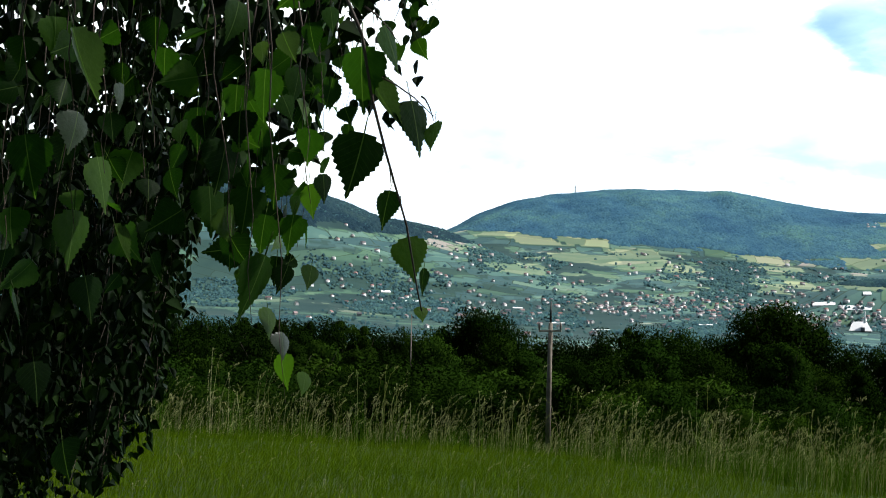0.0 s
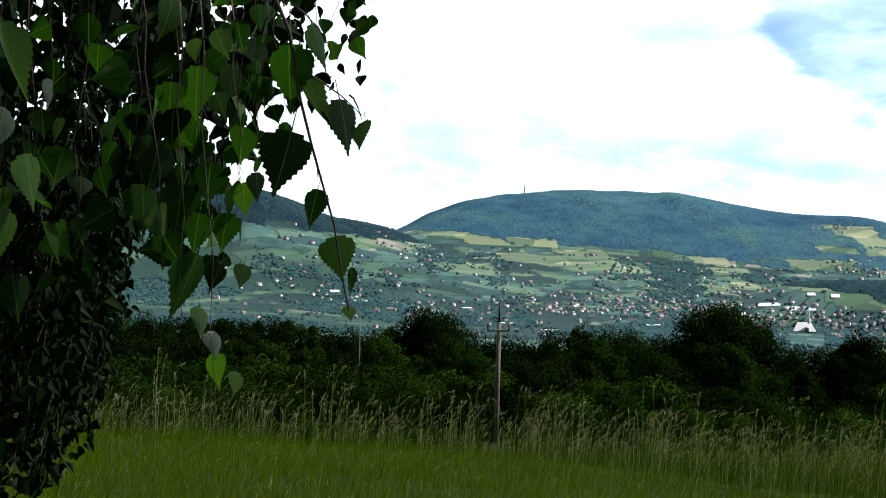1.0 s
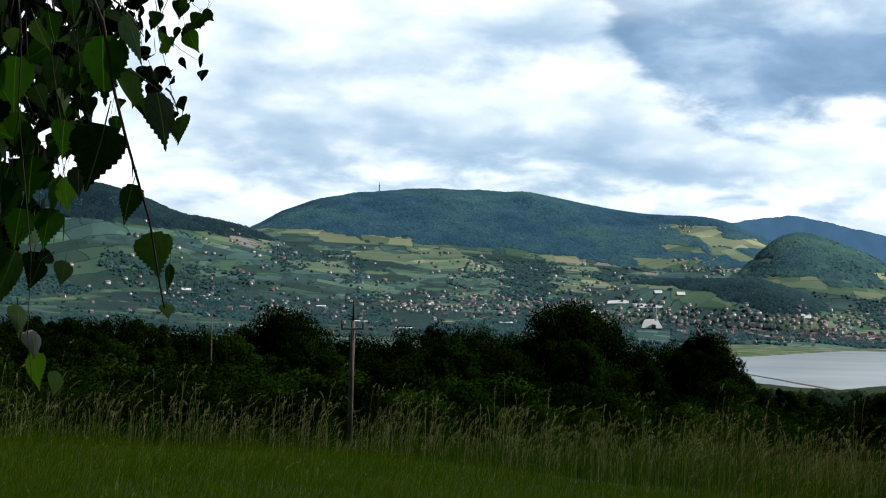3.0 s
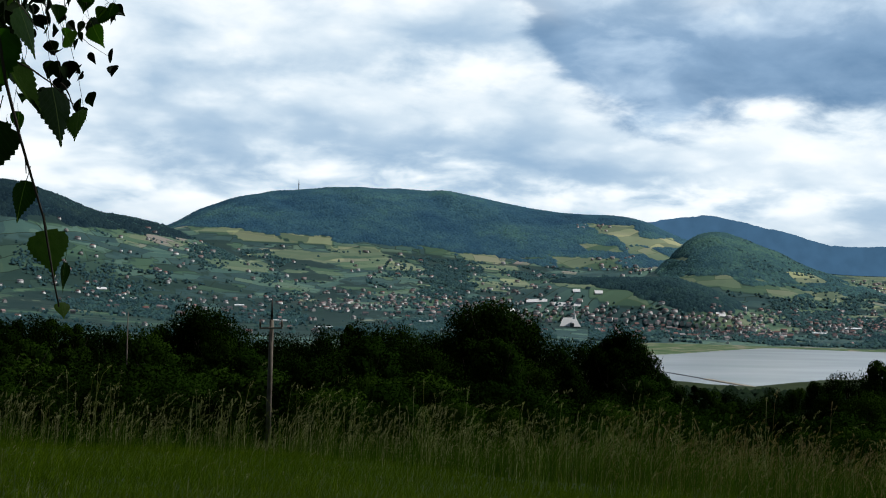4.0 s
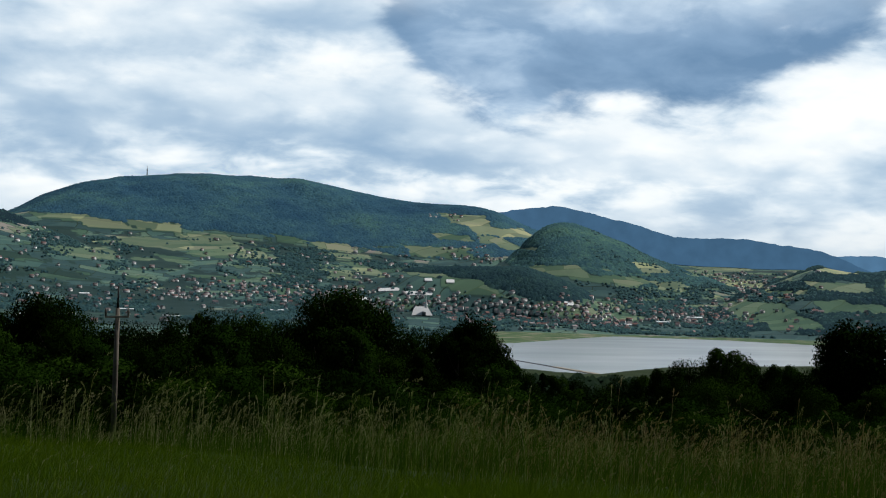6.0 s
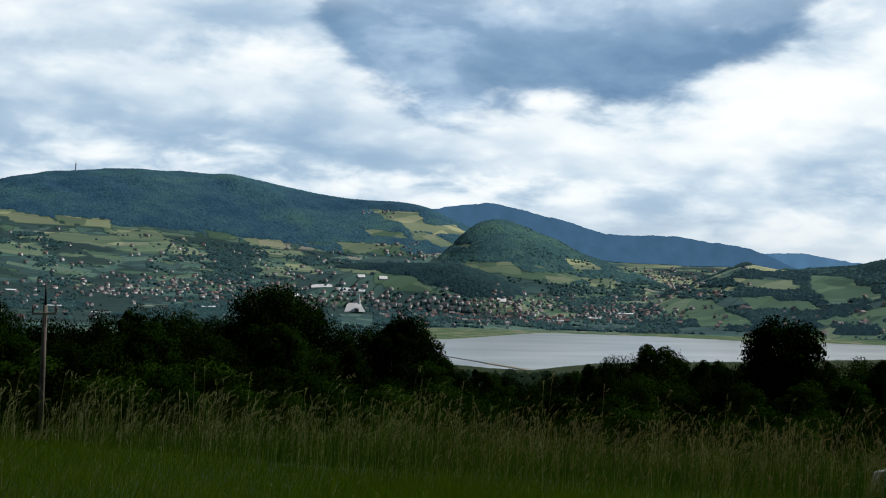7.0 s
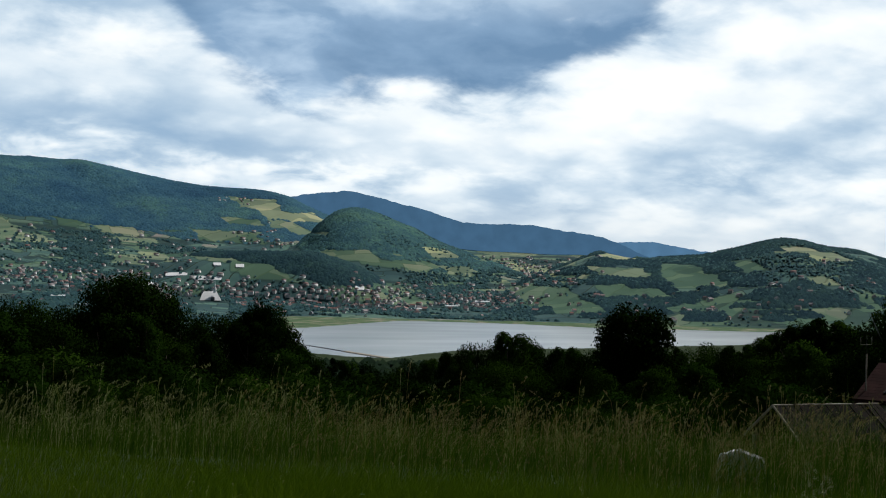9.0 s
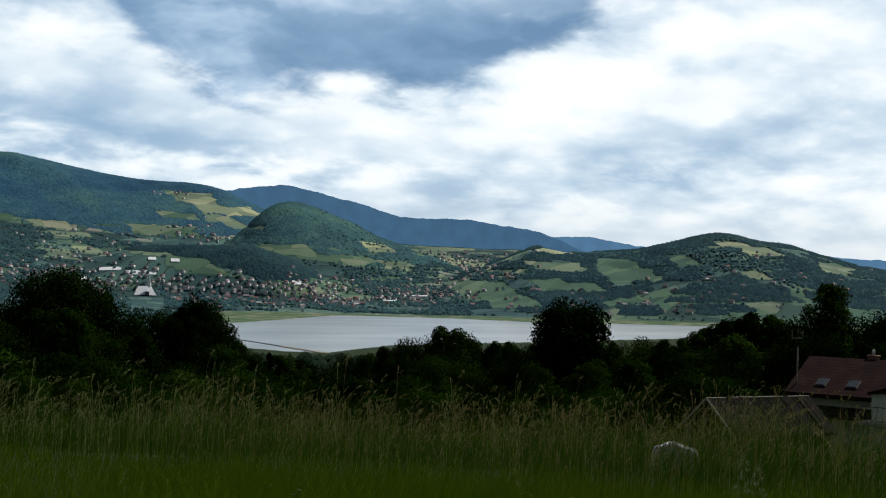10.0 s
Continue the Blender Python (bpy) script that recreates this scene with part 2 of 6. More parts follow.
M_knob_woods = material("hazy_hill_woods", [(0.0265, 0.0702, 0.0979), (0.0406, 0.1014, 0.1196), (0.0655, 0.1435, 0.1305), (0.1030, 0.1966, 0.1341)], 0.006, 0.95, 0, 0.2, 0, 4.0, spread=0.12, spec=0.03)
M_mid_woods = material("hazy_near_ridge_woods", [(0.0110, 0.0305, 0.0462), (0.0164, 0.0430, 0.0557), (0.0258, 0.0610, 0.0651), (0.0406, 0.0844, 0.0714)], 0.006, 0.95, 0, 0.2, 0, 4.0, spread=0.12, spec=0.03)
# darker copy of the tones above, with cloud shade put into the colour
M_ridge_woods = material("shaded_ridge_woods", [(0.0072, 0.0200, 0.0333), (0.0110, 0.0281, 0.0411), (0.0175, 0.0400, 0.0490), (0.0275, 0.0562, 0.0542)], 0.006, 0.95, 0, 0.2, 0, 4.0, spread=0.12, spec=0.03)
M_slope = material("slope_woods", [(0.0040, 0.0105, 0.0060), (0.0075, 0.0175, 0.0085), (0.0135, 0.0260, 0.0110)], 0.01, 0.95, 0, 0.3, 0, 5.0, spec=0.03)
# valley trees too hold some blue haze in their colour
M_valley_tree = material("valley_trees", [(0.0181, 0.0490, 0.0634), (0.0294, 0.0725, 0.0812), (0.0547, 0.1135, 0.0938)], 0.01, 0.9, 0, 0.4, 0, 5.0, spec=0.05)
M_meadow_blade = material("meadow_grass", [(0.0407, 0.0828, 0.0018), (0.0628, 0.1080, 0.0028), (0.1066, 0.1398, 0.0056)], 0.35, 0.8, 0, 0.4, 0.3, spec=0.02)
M_tall_blade = material("tall_grass_leaf", [(0.0142, 0.0410, 0.0014), (0.0276, 0.0651, 0.0027), (0.0494, 0.0945, 0.0056), (0.0836, 0.1029, 0.0184)], 0.4, 0.8, 0, 0.5, 0.2, spec=0.02)
M_seed = material("grass_seed_head", [(0.100, 0.100, 0.045), (0.190, 0.185, 0.088), (0.300, 0.295, 0.155), (0.41, 0.40, 0.23)], 0.5, 0.9, 0, 0.55, 0.2, spec=0.05)
M_russet = material("russet_seed_head", [(0.120, 0.085, 0.042), (0.205, 0.145, 0.075), (0.290, 0.225, 0.130), (0.38, 0.33, 0.20)], 0.5, 0.9, 0, 0.55, 0.2, spec=0.05)
M_post = material("grey_wood", [(0.20, 0.175, 0.14), (0.30, 0.265, 0.215), (0.40, 0.36, 0.30)], 2.5, 0.95, 0.4, spec=0.05)
M_iron = material("dark_iron", [(0.02, 0.02, 0.02), (0.05, 0.045, 0.04)], 8, 0.6, 0.2, metal=0.6)
M_old_pole = material("weathered_pole", [(0.0960, 0.0800, 0.0640), (0.1520, 0.1320, 0.1080), (0.2240, 0.2000, 0.1680)], 2.5, 0.95, 0.4, spec=0.05)
M_porcelain = material("porcelain", [(0.10, 0.08, 0.06), (0.2, 0.17, 0.14)], 20, 0.3)
M_wall = material("render_wall", [(0.26, 0.25, 0.24), (0.48, 0.47, 0.46), (0.74, 0.73, 0.72), (0.90, 0.90, 0.89)], 0.02, 0.85, 0, each=0.7)
M_roof = material("tile_roof", [(0.0800, 0.0832, 0.0960), (0.1440, 0.1056, 0.1088), (0.2400, 0.1200, 0.1056), (0.3040, 0.2880, 0.3040)], 0.02, 0.8, 0, each=0.8)
M_wall_s = material("render_wall_many", [(0.26, 0.25, 0.24), (0.48, 0.47, 0.46), (0.74, 0.73, 0.72), (0.90, 0.90, 0.89)], 0.02, 0.85, 0, 0.7)
M_roof_s = material("tile_roof_many", [(0.0800, 0.0832, 0.0960), (0.1440, 0.1056, 0.1088), (0.2400, 0.1200, 0.1056), (0.3040, 0.2880, 0.3040)], 0.02, 0.8, 0, 0.8)
M_white = material("white_sheet_roof", [(0.86, 0.86, 0.86), (0.94, 0.94, 0.94)], 0.05, 0.3, spec=0.7)
M_church = material("white_plaster", [(0.86, 0.86, 0.85), (0.92, 0.92, 0.92)], 0.08, 0.5)
M_slate = material("slate", [(0.10, 0.11, 0.12), (0.18, 0.19, 0.20)], 0.1, 0.6)
M_house_roof = material("brown_tiles", [(0.0150, 0.0077, 0.0070), (0.0245, 0.0115, 0.0102), (0.0367, 0.0173, 0.0154)], 1.2, 0.95, 0.3, spec=0.04)
M_cream = material("cream_render", [(0.7320, 0.6832, 0.5280), (0.8784, 0.8296, 0.6600)], 0.8, 0.85, 0.15)
M_shed = material("weathered_boards", [(0.0072, 0.0058, 0.0050), (0.0144, 0.0115, 0.0101), (0.0245, 0.0209, 0.0187)], 1.8, 0.97, 0.4, each=0.5, spec=0.04)
M_sheet = material("pale_plastic", [(0.42, 0.43, 0.41), (0.60, 0.61, 0.59)], 2.5, 0.6, 0.1)
M_glass = material("window_glass", [(0.03, 0.035, 0.04), (0.06, 0.07, 0.08)], 0.5, 0.25, spec=0.4)
M_brick = material("chimney_brick", [(0.18, 0.09, 0.06), (0.28, 0.14, 0.10)], 6, 0.9, 0.4)
M_steel = material("mast_steel", [(0.35, 0.36, 0.37), (0.5, 0.5, 0.5)], 1, 0.5)
M_flower = material("pale_flowers", [(0.2100, 0.2200, 0.1350), (0.3100, 0.3100, 0.2160)], 20, 0.9, 0, 0.4, 0.2, spec=0.05)
M_weed = material("weed_leaf", [(0.03, 0.06, 0.015), (0.06, 0.10, 0.03)], 8, 0.85, 0.1, 0.4, 0.3, spec=0.05)


# ---- numeric helpers ----
RNG = np.random.default_rng(7)


def lattice(x, y, seed=0):
    """Smooth value noise, 0 to 1."""
    xi, yi = np.floor(x), np.floor(y)
    fx, fy = x - xi, y - yi
    fx, fy = fx * fx * (3 - 2 * fx), fy * fy * (3 - 2 * fy)

    def h(a, b):
        s = np.sin(a * 127.1 + b * 311.7 + seed * 74.7) * 43758.5453
        return s - np.floor(s)
    return (h(xi, yi) * (1 - fx) + h(xi + 1, yi) * fx) * (1 - fy) + (h(xi, yi + 1) * (1 - fx) + h(xi + 1, yi + 1) * fx) * fy


def fbm(x, y, seed=0, octaves=4):
    total, size = 0.0, 1.0
    for o in range(octaves):
        total = total + lattice(x * 2 ** o, y * 2 ** o, seed + o) * size
        size *= 0.5
    return total / (2 - 0.5 ** (octaves - 1))


def smooth(u):
    u = np.clip(u, 0, 1)
    return u * u * (3 - 2 * u)


def soft_line(a, xs, ys, width=0.5):
    """A line through a few places, with its corners rounded."""
    return sum(np.interp(a + k * width, xs, ys) for k in (-1, -0.5, 0, 0.5, 1)) / 5


def tan_d(e):
    return np.tan(np.radians(e))


# ---- the lie of the land: bearing a (degrees right of the first view) and distance r ----
LAKE = -76.0


def hill(a, r, base, crest_a, crest_e, rc, front, back, power=1.0):
    """A ridge at distance rc whose crest stands at the given angles; it rises over front and falls over back."""
    zc = EYE + rc * tan_d(soft_line(a, crest_a, crest_e, 0.35) - 0.14)
    u = np.where(r < rc, (r - rc + front) / front, 1 - (r - rc) / back)
    u = np.clip(u, 0, 1)
    s = np.where(r < rc, np.sin(u * np.pi / 2) ** power, smooth(u))
    x, y = r * np.sin(np.radians(a)), r * np.cos(np.radians(a))
    gully = fbm(x / 230, y / 520, int(rc) % 97, 3) - 0.5 + 0.5 * (fbm(x / 75, y / 150, int(rc) % 53, 2) - 0.5)
    s = s + np.where(r < rc, 0.24 * gully * np.sin(np.pi * u) * u, 0)
    return base + np.maximum(zc - base, 0) * s


MOUNT_A = [-4, 0.26, 1.6, 3.1, 4.9, 8.2, 10.3, 12.6, 14.1, 16.2, 17.7, 20.5, 21.6, 24, 27]
MOUNT_E = [1.5, 2.95, 3.80, 4.38, 4.74, 4.97, 4.95, 4.87, 4.70, 4.25, 4.06, 3.93, 3.66, 2.6, 0]
LEFT_A = [-40, -16, -8, -6.5, -4.5, -2.8, -1.6, 0, 1.6, 4, 8]
LEFT_E = [5.5, 5.3, 4.68, 4.66, 4.13, 3.46, 3.3, 2.93, 2.35, 1.4, 0]
KNOB_A = [20, 21.3, 22.4, 23.0, 23.5, 24.1, 24.5, 25.1, 25.6, 26.2, 26.8, 27.4, 28.5, 29.5, 31, 34]
KNOB_E = [0.0, 1.1, 1.75, 2.45, 2.95, 3.25, 3.28, 3.36, 3.14, 2.96, 2.66, 2.5, 1.92, 1.55, 1.0, 0]
MOUND_A = [13, 16, 17.6, 19.3, 21.5, 23, 24.4, 25.6, 26.4, 28]
MOUND_E = [-0.4, 0.6, 1.0, 1.15, 1.2, 1.25, 0.82, 0.32, -0.3, -1.5]
RIGHT_A = [30, 31.3, 32.6, 34, 35, 35.8, 36.6, 37.9, 38.7, 40.4, 42.2, 43.6, 44.6, 45.6, 47, 48.5, 49.7, 51, 56, 70]
RIGHT_E = [-1.5, -0.5, 0.3, 0.78, 1.25, 1.58, 1.42, 1.25, 1.35, 1.5, 1.95, 2.25, 2.2, 1.9, 1.74, 1.28, 0.95, 0.72, 0.4, 0]


def land(a, r):
    """Height of the ground, and which ridge it belongs to (0 valley, 1 mountain, 2 near ridge, 3 knob, 4 mound, 5 far-shore hill)."""
    a, r = np.broadcast_arrays(np.asarray(a, float), np.asarray(r, float))
    x, y = r * np.sin(np.radians(a)), r * np.cos(np.radians(a))
    ahead = 1 - smooth((np.abs(a - 16) - 55) / 50)
    edge = np.interp(a, [-13, 5, 17, 30, 50], [-0.88, -1.15, -1.55, -1.75, -1.9])
    brow = np.interp(a, [-13, 5, 17, 50], [-5.6, -6.1, -6.3, -6.6])
    z1200 = np.interp(a, [0, 18, 22], [-66, -70, LAKE + 1])
    z2400 = np.interp(a, [-20, 0, 10, 18, 22], [-40, -52, -58, -66, LAKE])
    z3000 = np.interp(a, [-20, 0, 10, 17, 22, 30, 40], [20, 2, -9, -20, -32, -38, -50])
    z3900 = np.interp(a, [-20, 0, 10, 17, 22, 30, 36, 45], [190, 172, 152, 112, 96, 50, 58, 10])
    z4950 = np.interp(a, [-20, 10, 22, 30, 36, 45], [230, 220, 190, 135, 120, 40])
    stops = [0, 22, 60, 150, 500, 1200, 2400, 3000, 3900, 4950]
    zs = [0 * a, edge * ahead, brow * ahead - 3 * (1 - ahead), -21 + 0 * a, -52 + 0 * a, z1200, z2400, z3000, z3900, z4950]
    z = np.zeros_like(a)
    for i in range(len(stops) - 1):
        u = np.clip((r - stops[i]) / (stops[i + 1] - stops[i]), 0, 1)
        z = z + (zs[i + 1] - zs[i]) * (u if i != 6 else u ** 1.35)
    which = np.zeros(a.shape, int)
    for k, top in enumerate((
            hill(a, r, z, MOUNT_A, MOUNT_E, 4650, 850, 420, 1.25),
            hill(a, r, z, LEFT_A, LEFT_E, 3850, 1000, 420, 1.6),
            hill(a, r, z, KNOB_A, KNOB_E, 3800, 620, 420, 1.5),
            hill(a, r, z, MOUND_A, MOUND_E, 3020, 260, 320, 0.9),
            hill(a, r, z, RIGHT_A, RIGHT_E, 3450, 950, 500, 1.3)), 1):
        which = np.where(top > z + 4, k, which)
        z = np.maximum(z, top)
    rough = smooth((r - 1300) / 900)
    z = z + rough * (fbm(x / 330, y / 330, 3) - 0.5) * 16 * smooth((z - LAKE) / 30)
    z = z + smooth((r - 120) / 150) * (1 - rough) * (fbm(x / 70, y / 70, 5) - 0.5) * 3
    z = z + (1 - smooth((r - 60) / 100)) * (fbm(x / 5, y / 5, 8) - 0.5) * 0.18 * smooth(r / 8)
    # the lake bed
    near = np.interp(a, [20.5, 22.2, 22.8, 24.5, 26.5, 29.5, 36, 42, 47, 50], [1900, 1480, 1290, 1245, 1230, 1390, 1540, 1740, 2150, 2500])
    far = np.interp(a, [20.5, 22.6, 24, 27, 32, 36, 43, 47, 50], [1900, 1960, 2080, 2400, 2370, 2270, 2330, 2400, 2500])
    wet = smooth((r - near) / 40) * smooth((far - r) / 40) * (a > 20) * (a < 50.5)
    z = np.where((r > 1000) & (r < 2600), np.maximum(z, LAKE + 0.8), z)
    return z - wet * 5.0, which


def wooded(a, r, which):
    """How likely the ground at a place is under trees, 0 to 1."""
    x, y = r * np.sin(np.radians(a)), r * np.cos(np.radians(a))
    n = fbm(x / 260, y / 260, 21) + (fbm(x / 28, y / 28, 23, 2) - 0.5) * 0.16
    z = land(a, r)[0]
    e = np.degrees(np.arctan2(z - EYE, r))
    w = np.zeros(a.shape)
    foot = soft_line(a, [0, 1, 6, 9, 11, 14, 17.5, 20, 22], [2.95, 2.8, 2.75, 2.5, 2.15, 1.8, 1.45, 1.85, 2.0], 0.6)
    w = np.where((which == 1), (e > foot + (n - 0.5) * 1.3) * 1.0, w)
    w = np.where((which == 2), (e > np.interp(a, [-20, -8, 0, 2], [3.4, 3.3, 2.5, 2.2]) + (n - 0.5) * 1.0) * 1.0, w)
    w = np.where((which == 3), (a > 22.3 + (n - 0.5) * 1.2) * (e > np.interp(a, [22, 26, 30], [1.0, 0.75, 0.4]) + (n - 0.5) * 1.4), w)
    w = np.where((which == 3) & (a <= 23) & (e > 1.95 + (n - 0.5) * 0.6), 1.0, w)
    w = np.where((which == 4), (e > np.interp(a, [16, 17.6, 19.2, 20.4, 22.4, 23.4, 25, 26.4], [1.1, 0.85, 0.6, 0.5, 0.05, -0.35, -0.5, -0.65]) + (n - 0.5) * 0.4) * 1.0, w)
    n2 = 0.55 * fbm(x / 120, y / 85, 51) + 0.45 * n
    w = np.where((which == 5), (n2 > np.interp(e, [-1.6, 0, 1.2, 2], [0.52, 0.475, 0.49, 0.45])) * 1.0, w)
    w = np.where((which == 5) & (a < 36.5) & (e > 0.3) & (n > 0.42), 1.0, w)
    w = np.where((which == 0) & (r > 1900), (n > np.where((a > 24) & (a < 38), 0.455, np.where((a > 26) | (a < 3), 0.5, 0.53))) * 0.9, w)
    return w


def to_xyz(a, r, lift=0.0):
    z = land(a, r)[0]
    return np.stack([r * np.sin(np.radians(a)), r * np.cos(np.radians(a)), z + lift], -1)


def where_seen(a, e, start=1100.0):
    """The distance at which the ground stands at that angle, seen along a bearing."""
    r = np.arange(start, 4900, 8.0)
    z = land(np.full(r.shape, a), r)[0]
    ang = np.maximum.accumulate(np.degrees(np.arctan2(z - EYE, r)))
    i = int(np.searchsorted(ang, e))
    return float(r[min(i, len(r) - 1)])


# ---- mesh helpers ----
def mesh_of(name, verts, faces, mats, slots=None, shade=False, normals=None):
    me = bpy.data.meshes.new(name)
    verts = np.asarray(verts, np.float32)
    faces = np.asarray(faces, np.int32)
    me.vertices.add(len(verts))
    me.vertices.foreach_set("co", verts.ravel())
    k = faces.shape[1]
    me.loops.add(faces.size)
    me.loops.foreach_set("vertex_index", faces.ravel())
    me.polygons.add(len(faces))
    me.polygons.foreach_set("loop_start", np.arange(0, faces.size, k, dtype=np.int32))
    if slots is not None:
        me.polygons.foreach_set("material_index", np.asarray(slots, np.int32))
    if shade:
        me.polygons.foreach_set("use_smooth", np.ones(len(faces), bool))
    for m in (mats if isinstance(mats, (list, tuple)) else [mats]):
        me.materials.append(m)
    me.update(calc_edges=True)
    me.validate()
    if normals is not None:
        me.normals_split_custom_set_from_vertices(normals)
    return me


def part(name, bm, mat, parent, label=""):
    """One mesh object under a thing or a part; bm is a bmesh or ready mesh data."""
    if isinstance(bm, bmesh.types.BMesh):
        me = bpy.data.meshes.new(name)
        bm.to_mesh(me)
        bm.free()
        if mat:
            me.materials.append(mat)
    else:
        me = bm
    ob = new(name, me)
    ob.parent = parent
    return tagged(ob, label)


def box(size, at=(0, 0, 0), turn=(0, 0, 0), bevel=0.0, bm=None):
    own = bm or bmesh.new()
    made = bmesh.ops.create_cube(own, size=1.0, matrix=pose(*at, *turn) @ Matrix.Diagonal((*size, 1)))["verts"]
    if bevel:
        edges = list({e for v in made for e in v.link_edges})
        bmesh.ops.bevel(own, geom=edges, offset=bevel, segments=1, affect="EDGES")
    return own


def rod(points, radii, sides=8, bm=None):
    """A tapered tube through the points."""
    own = bm or bmesh.new()
    rings = []
    pts = [Vector(p) for p in points]
    for i, p in enumerate(pts):
        way = (pts[min(i + 1, len(pts) - 1)] - pts[max(i - 1, 0)]).normalized()
        q = way.to_track_quat("Z", "Y")
        rings.append([own.verts.new(p + q @ Vector((math.cos(k * math.tau / sides) * radii[i], math.sin(k * math.tau / sides) * radii[i], 0))) for k in range(sides)])
    for lo, hi in zip(rings, rings[1:]):
        for k in range(sides):
            own.faces.new((lo[k], lo[(k + 1) % sides], hi[(k + 1) % sides], hi[k]))
    own.faces.new(rings[0][::-1])
    own.faces.new(rings[-1])
    for f in own.faces:
        f.smooth = True
    return own


# ---- ground ----
def ground_material():
    m = bpy.data.materials.new("fields_and_meadow")
    m.use_nodes = True
    add, link = nodes_of(m.node_tree)
    at = add("ShaderNodeNewGeometry")
    pos = at.outputs["Position"]
    warp = add("ShaderNodeTexNoise")
    warp.inputs["Scale"].default_value, warp.inputs["Detail"].default_value = 0.004, 3.0
    link(pos, warp.inputs["Vector"])
    shift = add("ShaderNodeVectorMath", operation="MULTIPLY_ADD")
    link(warp.outputs["Color"], shift.inputs[0])
    shift.inputs[1].default_value = (110, 110, 0)
    link(pos, shift.inputs[2])
    tint, hedge = [], []
    for size, turn, seed in ((1 / 74, 0.30, 1), (1 / 92, -0.5, 2)):
        mp = add("ShaderNodeMapping")
        mp.inputs["Scale"].default_value, mp.inputs["Rotation"].default_value = (size, size, 0), (0, 0, turn)
        mp.inputs["Location"].default_value = (seed * 7.3, seed * 3.1, 0)
        link(shift.outputs[0], mp.inputs[0])
        plot = add("ShaderNodeTexBrick")
        plot.offset, plot.offset_frequency, plot.squash, plot.squash_frequency = 0.37, 2, 1.7, 3
        plot.inputs["Color1"].default_value, plot.inputs["Color2"].default_value = (0, 0, 0, 1), (1, 1, 1, 1)
        plot.inputs["Mortar"].default_value = (0.5, 0.5, 0.5, 1)
        plot.inputs["Scale"].default_value, plot.inputs["Mortar Size"].default_value = 1.0, 0.018
        plot.inputs["Brick Width"].default_value, plot.inputs["Row Height"].default_value = 1.5, 0.55
        link(mp.outputs[0], plot.inputs["Vector"])
        s = add("ShaderNodeSeparateColor")
        link(plot.outputs["Color"], s.inputs[0])
        tint.append(s.outputs[0])
        hedge.append(plot.outputs["Fac"])
    pick = add("ShaderNodeTexNoise")
    pick.inputs["Scale"].default_value = 0.004
    link(pos, pick.inputs["Vector"])
    choose = maths(add, link, "GREATER_THAN", pick.outputs[0], 0.5)
    both = []
    for pair in (tint, hedge):
        value = add("ShaderNodeMix")
        value.data_type = "FLOAT"
        link(choose, value.inputs[0])
        link(pair[0], value.inputs[2])
        link(pair[1], value.inputs[3])
        both.append(value.outputs[0])
    region = add("ShaderNodeTexNoise")
    region.inputs["Scale"].default_value, region.inputs["Detail"].default_value = 0.0035, 2.0
    link(pos, region.inputs["Vector"])
    dry = maths(add, link, "ADD", both[0], maths(add, link, "MULTIPLY_ADD", region.outputs[0], 1.5, -0.82))
    # field tones are shifted to blue, which paints in the valley haze
    field = ramp(add, [(0.00, (0.036, 0.088, 0.101)), (0.25, (0.052, 0.115, 0.124)), (0.45, (0.070, 0.150, 0.142)), (0.62, (0.103, 0.196, 0.164)), (0.78, (0.134, 0.218, 0.164)), (0.90, (0.258, 0.281, 0.227)), (0.99, (0.328, 0.296, 0.273))])
    field.color_ramp.interpolation = "CONSTANT"
    link(dry, field.inputs[0])
    fields = blend(add, link, both[1], field.outputs[0], (0.020, 0.044, 0.038))
    grain = add("ShaderNodeTexNoise")
    grain.inputs["Scale"].default_value, grain.inputs["Detail"].default_value = 0.03, 6.0
    link(pos, grain.inputs["Vector"])
    grained = blend(add, link, 0.2, fields, ramp_of(add, link, grain.outputs[0], [(0.3, (0.014, 0.030, 0.018)), (0.7, (0.10, 0.13, 0.06))]))
    near = add("ShaderNodeTexNoise")
    near.inputs["Scale"].default_value, near.inputs["Detail"].default_value = 0.9, 6.0
    link(pos, near.inputs["Vector"])
    turf = ramp_of(add, link, near.outputs[0], [(0.3, (0.011, 0.021, 0.004)), (0.55, (0.018, 0.033, 0.006)), (0.75, (0.030, 0.045, 0.010))])
    marks = add("ShaderNodeAttribute")
    marks.attribute_name = "cover"
    parts = add("ShaderNodeSeparateColor")
    link(marks.outputs["Color"], parts.inputs[0])
    wood, hay, shore = parts.outputs
    c = blend(add, link, hay, grained, turf)
    dried = maths(add, link, "MULTIPLY_ADD", maths(add, link, "SUBTRACT", both[0], 0.5), 0.30, marks.outputs["Alpha"])
    # lowest stop is the dark green that paints cloud shade on the slopes
    meadow = ramp_of(add, link, dried, [(0.30, (0.020, 0.045, 0.034)), (0.45, (0.058, 0.120, 0.070)), (0.62, (0.100, 0.172, 0.092)), (0.80, (0.205, 0.245, 0.145)), (0.92, (0.30, 0.33, 0.19)), (1.00, (0.42, 0.45, 0.22))])
    c = blend(add, link, maths(add, link, "MULTIPLY", marks.outputs["Alpha"], 3.4, clamp=True), c, blend(add, link, 0.35, meadow, grained))
    c = blend(add, link, wood, c, (0.020, 0.046, 0.046))
    mud = ramp_of(add, link, grain.outputs[0], [(0.36, (0.055, 0.105, 0.05)), (0.52, (0.085, 0.14, 0.06)), (0.64, (0.24, 0.22, 0.16))])
    c = blend(add, link, shore, c, mud)
    b = add("ShaderNodeBsdfPrincipled")
